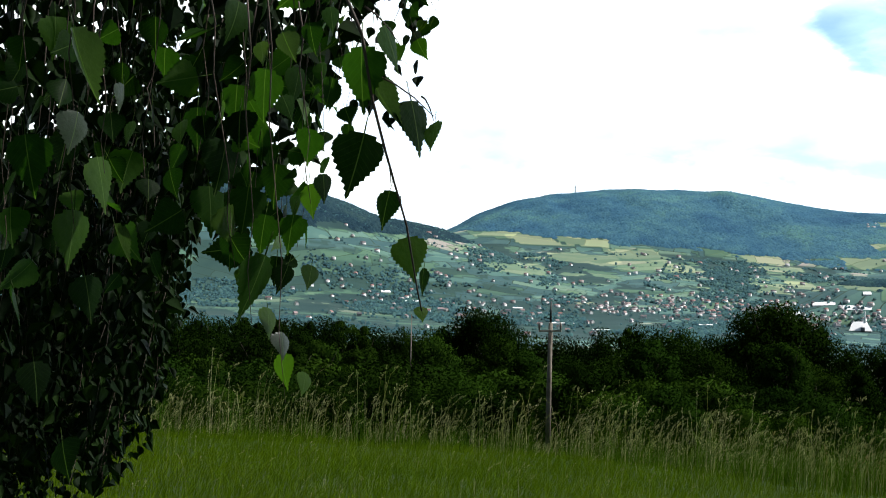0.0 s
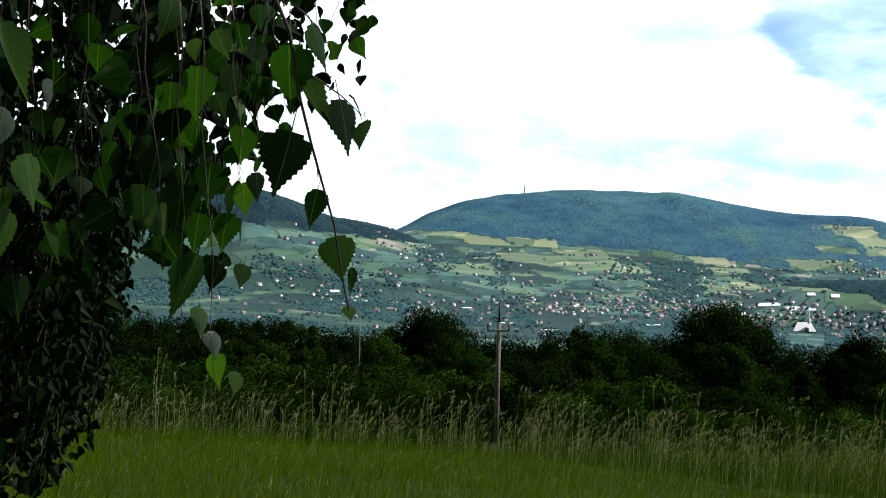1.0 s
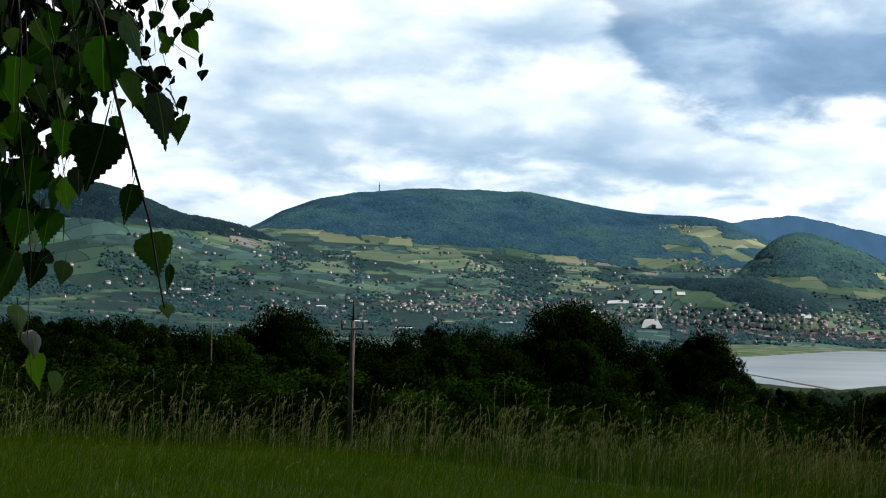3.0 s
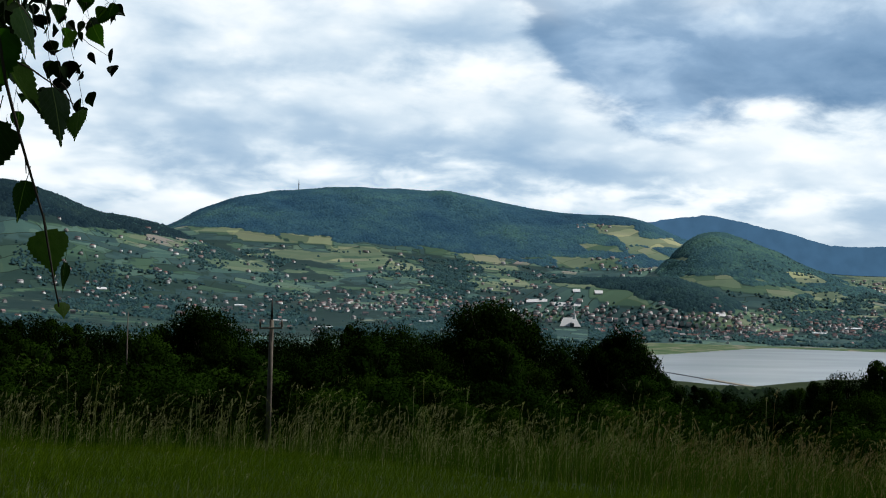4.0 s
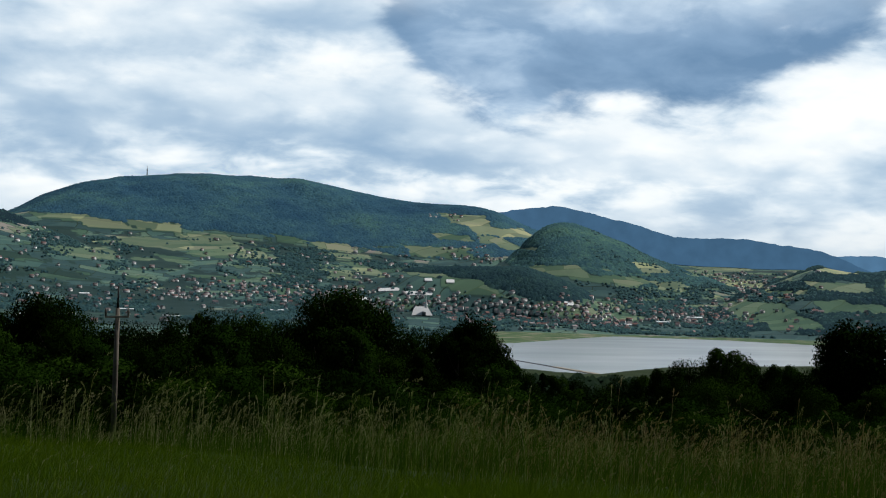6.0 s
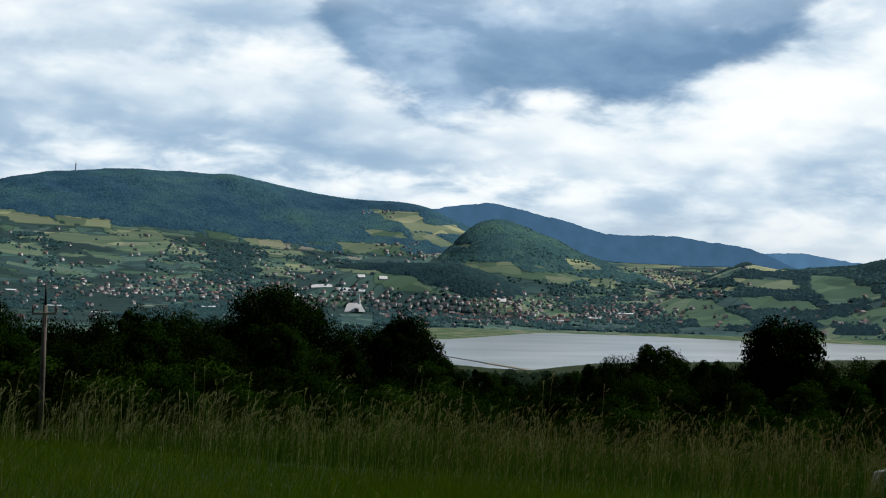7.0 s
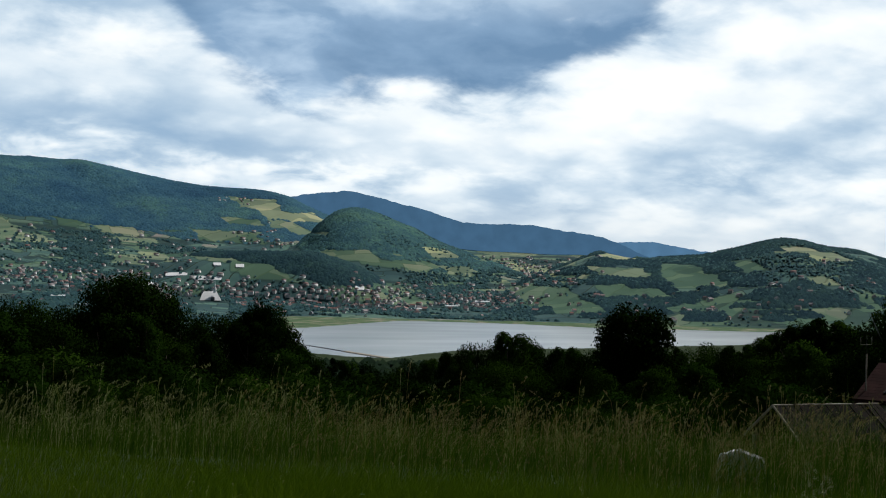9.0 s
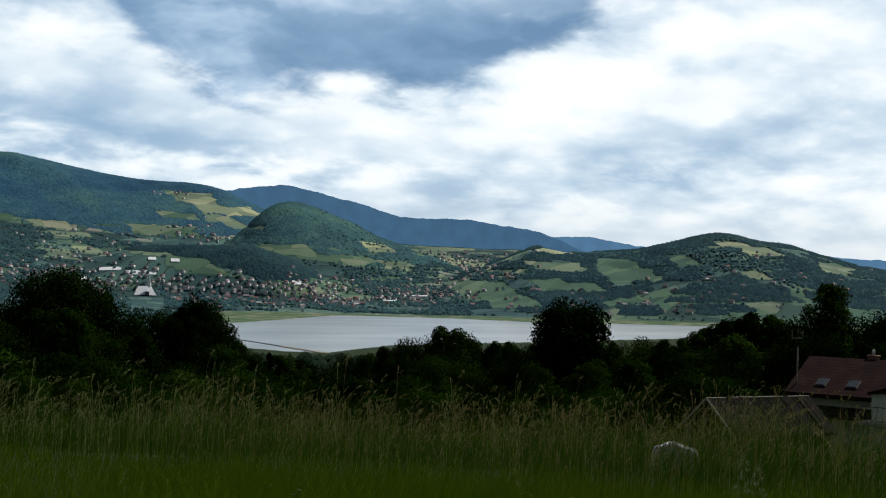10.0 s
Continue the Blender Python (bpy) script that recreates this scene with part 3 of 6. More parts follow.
    b.inputs["Roughness"].default_value, b.inputs["Specular IOR Level"].default_value = 0.95, 0.1
    link(c, b.inputs["Base Color"])
    link(b.outputs[0], add("ShaderNodeOutputMaterial").inputs[0])
    return m


def ramp_of(add, link, source, stops):
    r = ramp(add, stops)
    link(source, r.inputs[0])
    return r.outputs[0]


bearings = np.concatenate([np.arange(-180, -26, 3.5), np.arange(-26, 58, 0.11), np.arange(58, 178, 3.5)])
ranges = np.concatenate([[0.001, 0.4], np.linspace(1.5, 60, 44), np.geomspace(63, 1000, 46), np.arange(1020, 4960, 15.0)])
AA, RR = np.meshgrid(bearings, ranges, indexing="ij")
ZZ, WHICH = land(AA, RR)
nA, nR = AA.shape
ground_verts = np.stack([RR * np.sin(np.radians(AA)), RR * np.cos(np.radians(AA)), ZZ], -1).reshape(-1, 3)
i, j = np.meshgrid(np.arange(nA), np.arange(nR - 1), indexing="ij")
k = (i + 1) % nA
quads = np.stack([i * nR + j, i * nR + j + 1, k * nR + j + 1, k * nR + j], -1).reshape(-1, 4)
ground = new("ground", mesh_of("ground", ground_verts, quads[:, ::-1], ground_material(), shade=True))
tagged(ground, "grassy hillside falling to a patchwork valley of fields", "ground", kind="structure")
cover = np.zeros((nA * nR, 4), np.float32)
SHORE_R = np.interp(AA, [20, 22.2, 22.8, 26.5, 29.5, 36, 42, 47, 50], [1600, 1480, 1310, 1250, 1410, 1560, 1760, 2000, 2100])
cover[:, 0] = (wooded(AA, RR, WHICH) * (RR > 1900)).ravel()
cover[:, 1] = (RR < SHORE_R).ravel()
cover[:, 2] = ((ZZ < LAKE + 1.6) & (RR > np.interp(AA, [22.6, 26.5, 29.5, 36, 42, 47], [1500, 1300, 1500, 1650, 1850, 2100])) & (RR < 2700) & (AA > 19)).ravel()
# open fields that stand out: first and last bearing, lowest and highest angle,
# how dry (lowered on the left slope for its cloud shade)
BASIN_FIELDS = [(1.4, 3.5, 2.68, 2.96, 0.70), (3.4, 5.4, 2.38, 2.76, 0.97), (5.5, 7.9, 2.33, 2.74, 0.85), (5.1, 8.2, 1.57, 2.00, 0.80), (7.8, 10.2, 1.77, 2.23, 0.78), (8.3, 11.5, 1.23, 1.74, 0.60), (10.2, 11.9, 1.25, 1.61, 0.85), (13.6, 15.6, 1.66, 2.04, 0.78), (14.3, 15.9, 1.28, 1.56, 0.68), (11.5, 13.3, 2.05, 2.36, 0.62), (2.4, 4.8, 1.04, 1.50, 0.72), (6.7, 8.2, 0.97, 1.28, 0.60)]
LEFT_SLOPE_FIELDS = [(-5.3, -3.9, 2.80, 3.16, 0.45), (-1.7, 0.1, 2.08, 2.53, 0.62), (-5.0, -2.3, 1.41, 1.85, 0.42), (-1.0, 1.7, 0.84, 1.22, 0.46), (-4.0, 0.5, 0.22, 0.62, 0.32), (0.5, 4.2, 0.06, 0.46, 0.30), (-5.2, -2.6, -0.51, -0.12, 0.32), (-3.4, -1.5, 2.55, 2.75, 0.50), (1.7, 3.6, 2.03, 2.28, 0.40), (-1.9, 2.5, -0.93, -0.66, 0.35)]
TOWN_FIELDS = [(14.2, 15.6, 0.40, 0.76, 0.82), (15.3, 16.9, 0.58, 0.89, 0.85), (19.7, 22.1, -0.17, 0.56, 0.62), (11.8, 13.5, -0.39, -0.05, 0.60), (17.9, 19.5, 0.63, 0.83, 0.70), (8.2, 10.3, 0.24, 0.45, 0.50), (15.9, 18.5, -0.89, -0.63, 0.55)]
SADDLE_FIELDS = [(19.4, 21.7, 3.0, 3.5, 0.80), (20.6, 23.5, 2.52, 2.95, 0.92), (21.0, 22.8, 2.16, 2.52, 0.75), (17.8, 21.0, 1.48, 2.00, 0.72), (23.6, 26.0, 0.94, 1.25, 0.62), (25.5, 28.7, 0.55, 0.9, 0.68), (26.1, 28.4, -1.02, -0.22, 0.60), (28.4, 29.7, 1.00, 1.50, 0.90), (28.8, 30.5, 0.27, 0.66, 0.80), (19.1, 20.7, 2.23, 2.59, 0.70), (22.2, 23.8, 1.87, 2.12, 0.70)]
SIDE_VALLEY_FIELDS = [(23.9, 26.2, 0.86, 1.35, 0.66), (25.2, 28.4, 0.52, 0.93, 0.64), (28.3, 29.7, 1.08, 1.52, 0.93), (30.7, 32.3, 1.17, 1.60, 0.80), (31.8, 33.3, 1.27, 1.65, 0.92), (30.4, 31.9, 0.83, 1.18, 0.75), (32.0, 34.2, 0.37, 0.82, 0.96), (36.3, 37.8, 1.11, 1.56, 0.97), (35.5, 38.3, 0.36, 0.81, 0.75), (28.9, 29.9, 0.28, 0.58, 0.80), (24.1, 28.4, -1.13, -0.37, 0.60), (32.4, 35.9, -1.16, -0.16, 0.62)]
TERRACES_FIELDS = [(43.8, 45.4, 1.57, 1.87, 0.80), (45.5, 46.9, 1.17, 1.67, 0.85), (45.0, 46.2, 0.19, 0.59, 0.80), (41.8, 43.4, 0.67, 1.22, 0.52), (39.1, 41.7, -0.04, 1.03, 0.55), (36.2, 37.9, -0.58, 0.05, 0.58), (37.9, 39.4, -0.59, -0.08, 0.50), (45.2, 47.4, -1.63, -0.84, 0.40), (48.5, 49.7, 0.47, 1.01, 0.80), (49.9, 51.0, -0.89, -0.40, 0.42), (41.5, 46.6, -0.98, -0.83, 0.60), (34.1, 36.2, -1.32, -0.68, 0.56), (47.1, 48.7, -0.28, -0.05, 0.55)]
TILTS = ((BASIN_FIELDS, -0.04), (LEFT_SLOPE_FIELDS, -0.05), (TOWN_FIELDS, -0.06), (SADDLE_FIELDS, -0.05), (SIDE_VALLEY_FIELDS, -0.04), (TERRACES_FIELDS, 0.03))
picks = np.random.default_rng(19)
# three broad patches first: slopes darkened in colour for cloud shade
FIELDS = [(-24, 3.6, -2.5, 2.2, 0.3, -0.03), (3.4, 10.0, -2.5, -0.6, 0.33, -0.06), (38.5, 56, -2.0, -0.3, 0.4, 0.0)]
for _ in range(120):
    a0, wide, e0 = picks.uniform(-8, 35), picks.uniform(0.4, 1.5), picks.uniform(-0.5, 2.4)
    e0 = e0 if a0 < 19 else e0 * 0.6 - 0.1
    row = (a0, a0 + wide, e0, e0 + picks.uniform(0.05, 0.2), picks.uniform(0.42, 0.85) - (0.16 if a0 < 3 else 0), picks.uniform(-0.1, 0.05))
    if not (16.5 < a0 < 26.5 and -0.6 < e0 < 1.3) and not (21.5 < a0 < 29 and e0 > 1.1):
        FIELDS.append(row)
for _ in range(46):
    a0, wide, e0 = picks.uniform(36, 51), picks.uniform(0.4, 1.3), picks.uniform(-1.3, 1.2)
    FIELDS.append((a0, a0 + wide, e0, e0 + picks.uniform(0.04, 0.13), picks.uniform(0.42, 0.62), picks.uniform(-0.05, 0.1)))
FIELDS += [(*f, tilt) for group, tilt in TILTS for f in group]


def dry_and_shade(a, r, z):
    """The field at a place: 0 where none is marked, then from painted cloud shade and lush green to dry straw."""
    e = np.degrees(np.arctan2(z - EYE, r))
    x, y = r * np.sin(np.radians(a)), r * np.cos(np.radians(a))
    wild = fbm(x / 55, y / 90, 61) - 0.5
    out = np.zeros(a.shape)
    for a0, a1, e0, e1, value, slant in FIELDS:
        near = (a > a0 - 0.6) & (a < a1 + 0.6) & (r > 1900)
        ee = e[near] - slant * (a[near] - (a0 + a1) / 2) + wild[near] * 0.22
        aa = a[near] + wild[near] * 1.3 + (ee - e0) * 1.5
        hit = (aa > a0) & (aa < a1) & (ee > e0) & (ee < e1)
        out[near] = np.where(hit, value, out[near])
    return out


marked = dry_and_shade(AA, RR, ZZ).ravel()
cover[marked > 0, 3] = marked[marked > 0]
cover[marked > 0.45, 0] = 0.0
ground.data.attributes.new("cover", "FLOAT_COLOR", "POINT").data.foreach_set("color", cover.ravel())

# ---- water ----
M_water = bpy.data.materials.new("lake_water")
M_water.use_nodes = True
add, link = nodes_of(M_water.node_tree)
b = add("ShaderNodeBsdfPrincipled")
streak = add("ShaderNodeTexNoise")
streak.inputs["Scale"].default_value, streak.inputs["Detail"].default_value = 1.0, 5.0
long_way = add("ShaderNodeMapping")
long_way.inputs["Rotation"].default_value, long_way.inputs["Scale"].default_value = (0, 0, 0.55), (0.0035, 0.009, 1)
link(add("ShaderNodeNewGeometry").outputs["Position"], long_way.inputs[0])
link(long_way.outputs[0], streak.inputs["Vector"])
# pale streaked base colour adds to the sky's reflection on the water
link(ramp_of(add, link, streak.outputs[0], [(0.3, (0.31, 0.345, 0.36)), (0.7, (0.42, 0.45, 0.455))]), b.inputs["Base Color"])
b.inputs["Roughness"].default_value, b.inputs["IOR"].default_value = 0.24, 1.33
rip = add("ShaderNodeTexNoise")
rip.inputs["Scale"].default_value, rip.inputs["Detail"].default_value = 0.02, 5.0
bp = add("ShaderNodeBump")
bp.inputs["Strength"].default_value, bp.inputs["Distance"].default_value = 0.25, 0.3
link(add("ShaderNodeNewGeometry").outputs["Position"], rip.inputs["Vector"])
link(rip.outputs[0], bp.inputs["Height"])
link(bp.outputs[0], b.inputs["Normal"])
link(b.outputs[0], add("ShaderNodeOutputMaterial").inputs[0])
bm = bmesh.new()
ring = [bm.verts.new((r * math.sin(radians(a)), r * math.cos(radians(a)), LAKE)) for a, r in
        [(20, 1150), (30, 1150), (40, 1150), (51, 1500), (52, 2620), (44, 2620), (36, 2620), (28, 2620), (20, 2620)]]
bm.faces.new(ring[::-1])
water = part("water", bm, M_water, None, "pale grey lake, the bright sky's reflection partly put into its colour")
tagged(water, category="lake", kind="structure")


# ---- far ridges on the skyline: backdrops that glow ----
def glowing_ridge(name, colour, xs, es, r, label):
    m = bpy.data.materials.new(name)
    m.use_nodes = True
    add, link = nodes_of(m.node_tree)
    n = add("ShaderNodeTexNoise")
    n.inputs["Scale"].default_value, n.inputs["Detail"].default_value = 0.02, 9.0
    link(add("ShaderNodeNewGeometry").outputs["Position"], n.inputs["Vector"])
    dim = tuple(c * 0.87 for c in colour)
    # emission stands in for the hazy daylight on these hills
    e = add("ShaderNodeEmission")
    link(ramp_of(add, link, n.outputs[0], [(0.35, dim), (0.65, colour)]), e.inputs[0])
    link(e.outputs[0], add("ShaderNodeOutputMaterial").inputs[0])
    a = np.arange(xs[0], xs[-1], 0.05)
    crest = soft_line(a, xs, es, 0.3) + (fbm(a * 3, a * 0, 5) - 0.5) * 0.09 + (fbm(a * 14, a * 0, 9) - 0.5) * 0.03
    rows = []
    for rr, share in ((r - 60, 0.0), (r, 1.0), (r + 60, 0.0)):
        z = -60 + (EYE + r * tan_d(crest) + 60) * share
        rows.append(np.stack([rr * np.sin(np.radians(a)), rr * np.cos(np.radians(a)), z], -1))
    v = np.concatenate(rows)
    i = np.arange(len(a) - 1)
    f = np.concatenate([np.stack([i + s * len(a), i + 1 + s * len(a), i + 1 + (s + 1) * len(a), i + (s + 1) * len(a)], -1) for s in (0, 1)])
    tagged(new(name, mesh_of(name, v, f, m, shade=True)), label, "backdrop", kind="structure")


glowing_ridge("backdrop_ridge", (0.078, 0.185, 0.325), [18, 21.6, 22.7, 24.4, 25.6, 27.8, 29.4, 30.9, 32.7, 34, 35, 36.1, 36.9, 38, 40],
          [3.3, 3.58, 3.8, 3.97, 3.72, 3.22, 2.7, 2.62, 2.64, 2.4, 2.29, 2.1, 1.77, 1.3, 0.5], 4840, "self-lit blue backdrop of a distant wooded mountain ridge under cloud")
glowing_ridge("backdrop_hills", (0.12, 0.27, 0.46), [33, 35.8, 36.6, 37.9, 39.7, 41, 44, 48.2, 49.6, 51, 56],
          [1.5, 1.77, 1.9, 2.0, 1.68, 1.5, 1.4, 1.33, 1.21, 1.14, 1.0], 4930, "self-lit pale blue backdrop of hills on the far horizon")


# ---- far woods: thousands of crowns, each a small uneven blob ----
ICO_V = np.array([[0, 0, 1], *[[math.cos(k * math.tau / 5) * 0.894, math.sin(k * math.tau / 5) * 0.894, 0.447] for k in range(5)],
                  *[[math.cos((k + 0.5) * math.tau / 5) * 0.894, math.sin((k + 0.5) * math.tau / 5) * 0.894, -0.447] for k in range(5)], [0, 0, -1]])
ICO_F = np.array([[0, 1 + k, 1 + (k + 1) % 5] for k in range(5)] + [[1 + k, 6 + k, 1 + (k + 1) % 5] for k in range(5)]
                 + [[1 + (k + 1) % 5, 6 + k, 6 + (k + 1) % 5] for k in range(5)] + [[11, 6 + (k + 1) % 5, 6 + k] for k in range(5)])


DOME_F = ICO_F[:15]


def blobs(name, pts, wide, tall, mat):
    n = len(pts)
    turn = RNG.uniform(0, math.tau, n)
    v = ICO_V[None, :11] * (1 + RNG.uniform(-0.25, 0.25, (n, 11, 1)))
    c, s = np.cos(turn)[:, None], np.sin(turn)[:, None]
    v = np.stack([v[..., 0] * c - v[..., 1] * s, v[..., 0] * s + v[..., 1] * c, v[..., 2]], -1)
    v = v * np.stack([wide, wide, tall], -1)[:, None] * 0.5
    v = v + pts[:, None]
    v[..., 2] += (tall * 0.25)[:, None]
    f = DOME_F[None] + (np.arange(n) * 11)[:, None, None]
    soft = ICO_V[:11] * 0.55 + np.array([0, 0, 0.75])
    soft = np.tile(soft / np.linalg.norm(soft, axis=1, keepdims=True), (n, 1))
    return new(name, mesh_of(name, v.reshape(-1, 3), f.reshape(-1, 3), mat, shade=True, normals=soft))


def canopy(name, pts, wide, tall, mat):
    """Close-set low crowns, each a shallow rounded cap lying along the slope."""
    n = len(pts)
    ang = RNG.uniform(0, math.tau, n)[:, None] + np.arange(5)[None] * math.tau / 5
    rad = wide[:, None] * 0.75 * RNG.uniform(0.75, 1.3, (n, 5))
    rx, ry = pts[:, None, 0] + np.cos(ang) * rad, pts[:, None, 1] + np.sin(ang) * rad
    rz = land(np.degrees(np.arctan2(rx, ry)), np.hypot(rx, ry))[0]
    ring = np.stack([rx, ry, rz - 0.3], -1)
    tip = (pts + np.stack([RNG.normal(0, 0.8, n), RNG.normal(0, 0.8, n), tall], -1))[:, None]
    arms = ring - pts[:, None]
    lie = np.cross(arms, np.roll(arms, -1, 1)).sum(1)
    lie /= np.linalg.norm(lie, axis=1, keepdims=True)
    around = lie[:, None] + np.stack([np.cos(ang), np.sin(ang), 0 * ang], -1) * 0.55 + RNG.normal(0, 0.12, (n, 1, 3))
    soft = np.concatenate([lie[:, None] + RNG.normal(0, 0.12, (n, 1, 3)), around], 1).reshape(-1, 3)
    soft /= np.linalg.norm(soft, axis=1, keepdims=True)
    v = np.concatenate([tip, ring], 1)
    f = np.array([[0, 1 + k, 1 + (k + 1) % 5] for k in range(5)])[None] + (np.arange(n) * 6)[:, None, None]
    return new(name, mesh_of(name, v.reshape(-1, 3), f.reshape(-1, 3), mat, shade=True, normals=soft))


def sector(n, a0, a1, r0, r1):
    a = RNG.uniform(a0, a1, n)
    r = np.sqrt(RNG.uniform(r0 * r0, r1 * r1, n))
    return a, r


def wood(name, label, ridge, a0, a1, r0, r1, n, size, mat, relief=0.38):
    a, r = sector(n, a0, a1, r0, r1)
    zz, which = land(a, r)
    keep = (which == ridge) & (RNG.uniform(0, 1, n) < wooded(a, r, which)) & (dry_and_shade(a, r, zz) < 0.45)
    a, r = a[keep], r[keep]
    w = RNG.uniform(0.75, 1.3, len(a)) * size
    ob = canopy(name, to_xyz(a, r), w, w * RNG.uniform(0.4, 1.0, len(a)) * relief, mat)
    tagged(ob, label, "woods", kind="stuff")


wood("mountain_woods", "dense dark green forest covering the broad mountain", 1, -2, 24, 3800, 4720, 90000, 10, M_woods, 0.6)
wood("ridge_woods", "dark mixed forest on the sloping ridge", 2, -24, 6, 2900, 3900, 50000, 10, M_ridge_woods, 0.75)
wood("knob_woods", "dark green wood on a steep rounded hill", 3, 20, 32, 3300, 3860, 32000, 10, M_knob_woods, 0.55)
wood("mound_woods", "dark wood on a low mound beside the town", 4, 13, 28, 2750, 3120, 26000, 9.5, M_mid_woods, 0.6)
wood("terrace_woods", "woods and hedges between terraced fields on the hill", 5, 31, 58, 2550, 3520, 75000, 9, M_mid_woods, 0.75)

# hedges, orchards and garden trees of the valley
a, r = sector(190000, -24, 56, 1900, 4250)
zz, which = land(a, r)
x, y = r * np.sin(np.radians(a)), r * np.cos(np.radians(a))
band = np.abs(((x * 0.8 + y * 0.6 + fbm(x / 200, y / 200, 31) * 260) / 95) % 1 - 0.5) * 2
by_church = (np.abs(a - 18.45) < 0.75) & (r > 2200) & (r < 2680)
keep = ~by_church & (zz > LAKE + 2.5) & ((which == 0) | (which == 2) | (which == 5) | ((which == 3) & (a > 25))) & ((fbm(x / 130, y / 190, 41) > np.where((a > 24) & (a < 38), 0.5, 0.555)) | ((band < 0.16) & (lattice(x / 60, y / 60, 3) > 0.4)) | ((which == 5) & (wooded(a, r, which) > 0.5) & (RNG.uniform(0, 1, len(a)) < 0.35)))
keep &= (dry_and_shade(a, r, zz) < 0.4) | ((RNG.uniform(0, 1, len(a)) < 0.12) & (which != 5))
keep &= (a > 9) | (which == 2) & (r > 3300) | (fbm(x / 130, y / 190, 41) > 0.61) | (RNG.uniform(0, 1, len(a)) < 0.14)
keep &= (which != 5) | (wooded(a, r, which) > 0.5) | (fbm(x / 130, y / 190, 41) > 0.6)
a, r = a[keep], r[keep]
w = RNG.uniform(4.5, 9.5, len(a))
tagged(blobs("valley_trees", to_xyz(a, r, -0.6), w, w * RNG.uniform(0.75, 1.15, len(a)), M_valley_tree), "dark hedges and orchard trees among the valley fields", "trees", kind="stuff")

# wood on the slope below, down to the water
a, r = sector(9000, -24, 54, 260, 1280)
zz = land(a, r)[0]
near_edge = np.interp(a, [20, 22.6, 26.5, 29.5, 36, 42, 47], [1280, 1180, 1120, 1200, 1280, 1280, 1280])
keep = (r < near_edge) & (np.degrees(np.arctan2(zz + 11 - EYE, r)) < -3.35)
a, r = a[keep], r[keep]
w = RNG.uniform(6, 11, len(a))
tagged(blobs("slope_woods", to_xyz(a, r, -0.8), w, w * RNG.uniform(0.8, 1.2, len(a)), M_slope), "dark wood on the slope above the lake", "woods", kind="stuff")


# ---- houses of the valley ----
def house_meshes(w, d, h, pitch):
    wall = box((w, d, h + 2.4), (0, 0, h / 2 - 1.2))
    gable = [wall.verts.new(p) for p in ((-w / 2, -d / 2, h), (-w / 2, d / 2, h), (-w / 2, 0, h + pitch), (w / 2, -d / 2, h), (w / 2, d / 2, h), (w / 2, 0, h + pitch))]
    wall.faces.new(gable[:3][::-1])
    wall.faces.new(gable[3:])
    me_w = bpy.data.meshes.new("wall")
    wall.to_mesh(me_w)
    wall.free()
    me_w.materials.append(M_wall)
    roof = bmesh.new()
    o, t, run = 0.25, 0.2, d / 2 + 0.3
    low = h - pitch * 0.3 / (d / 2)
    prof = [(-run, low), (0, h + pitch), (run, low), (run, low + t), (0, h + pitch + t), (-run, low + t)]
    ends = [[roof.verts.new((sx * (w / 2 + o), py, pz)) for py, pz in prof] for sx in (-1, 1)]
    for i in range(6):
        roof.faces.new((ends[0][i], ends[0][(i + 1) % 6], ends[1][(i + 1) % 6], ends[1][i]))
    for e in ends:
        roof.faces.new((e[0], e[1], e[4], e[5]))
        roof.faces.new((e[1], e[2], e[3], e[4]))
    bmesh.ops.recalc_face_normals(roof, faces=roof.faces)
    me_r = bpy.data.meshes.new("roof")
    roof.to_mesh(me_r)
    roof.free()
    me_r.materials.append(M_roof)
    return me_w, me_r


HOUSE_KINDS = [house_meshes(8.5, 7, 4.4, 3.0), house_meshes(7.2, 6.4, 3.4, 2.9), house_meshes(9.5, 7, 4.6, 2.6), house_meshes(12.5, 8.0, 4.8, 2.8)]


def village(n, a_mid, a_wide, e_mid, e_wide, bare=(1, 3)):
    """Bearings and distances of houses about a place, clustered."""
    out = []
    while len(out) < n:
        a = RNG.normal(a_mid, a_wide)
        e = RNG.normal(e_mid, e_wide)
        r = where_seen(a, e, 1700)
        z, which = land(a, r)
        if -23 < a < 54 and r < 4300 and z > LAKE + 2.5 and which not in bare:
            out.append((a, r))
    return out


spots = (village(300, 24.0, 1.8, -0.95, 0.28) + village(160, 19.0, 1.6, -0.8, 0.3) + village(190, 12.0, 3.0, -0.35, 0.32) + village(70, 30.6, 1.0, -1.0, 0.2) + village(68, 4.5, 2.6, -0.7, 0.45)
         + village(44, -3.0, 3.4, 0.0, 0.7) + village(51, 9.5, 4.0, 0.8, 0.6) + village(37, 0.5, 3.0, 1.6, 0.6) + village(51, 30.5, 1.6, -0.75, 0.3)
         + village(58, 38.5, 4.2, -0.9, 0.4) + village(34, 30.0, 2.0, 0.2, 0.25) + village(24, 46.5, 2.2, 0.3, 0.5) + village(27, 16.0, 3.0, 1.3, 0.4) + village(34, 26.8, 1.2, -1.25, 0.15)
         + village(26, 20.6, 0.9, 1.65, 0.22, (4,)) + village(12, 19.6, 0.7, 3.35, 0.1, (4,)) + village(40, 32.0, 1.6, 0.9, 0.3))
taken, homes = [], []
for a, r in spots:
    p = to_xyz(np.array(a), np.array(r))
    if abs(a - 18.45) < 0.75 and 2200 < r < 2690:
        continue
    if all((p[0] - q[0]) ** 2 + (p[1] - q[1]) ** 2 > 120 for q in taken):
        taken.append(p)
        homes.append(p)
homes.sort(key=lambda p: p[0] ** 2 + p[1] ** 2)
protos = []
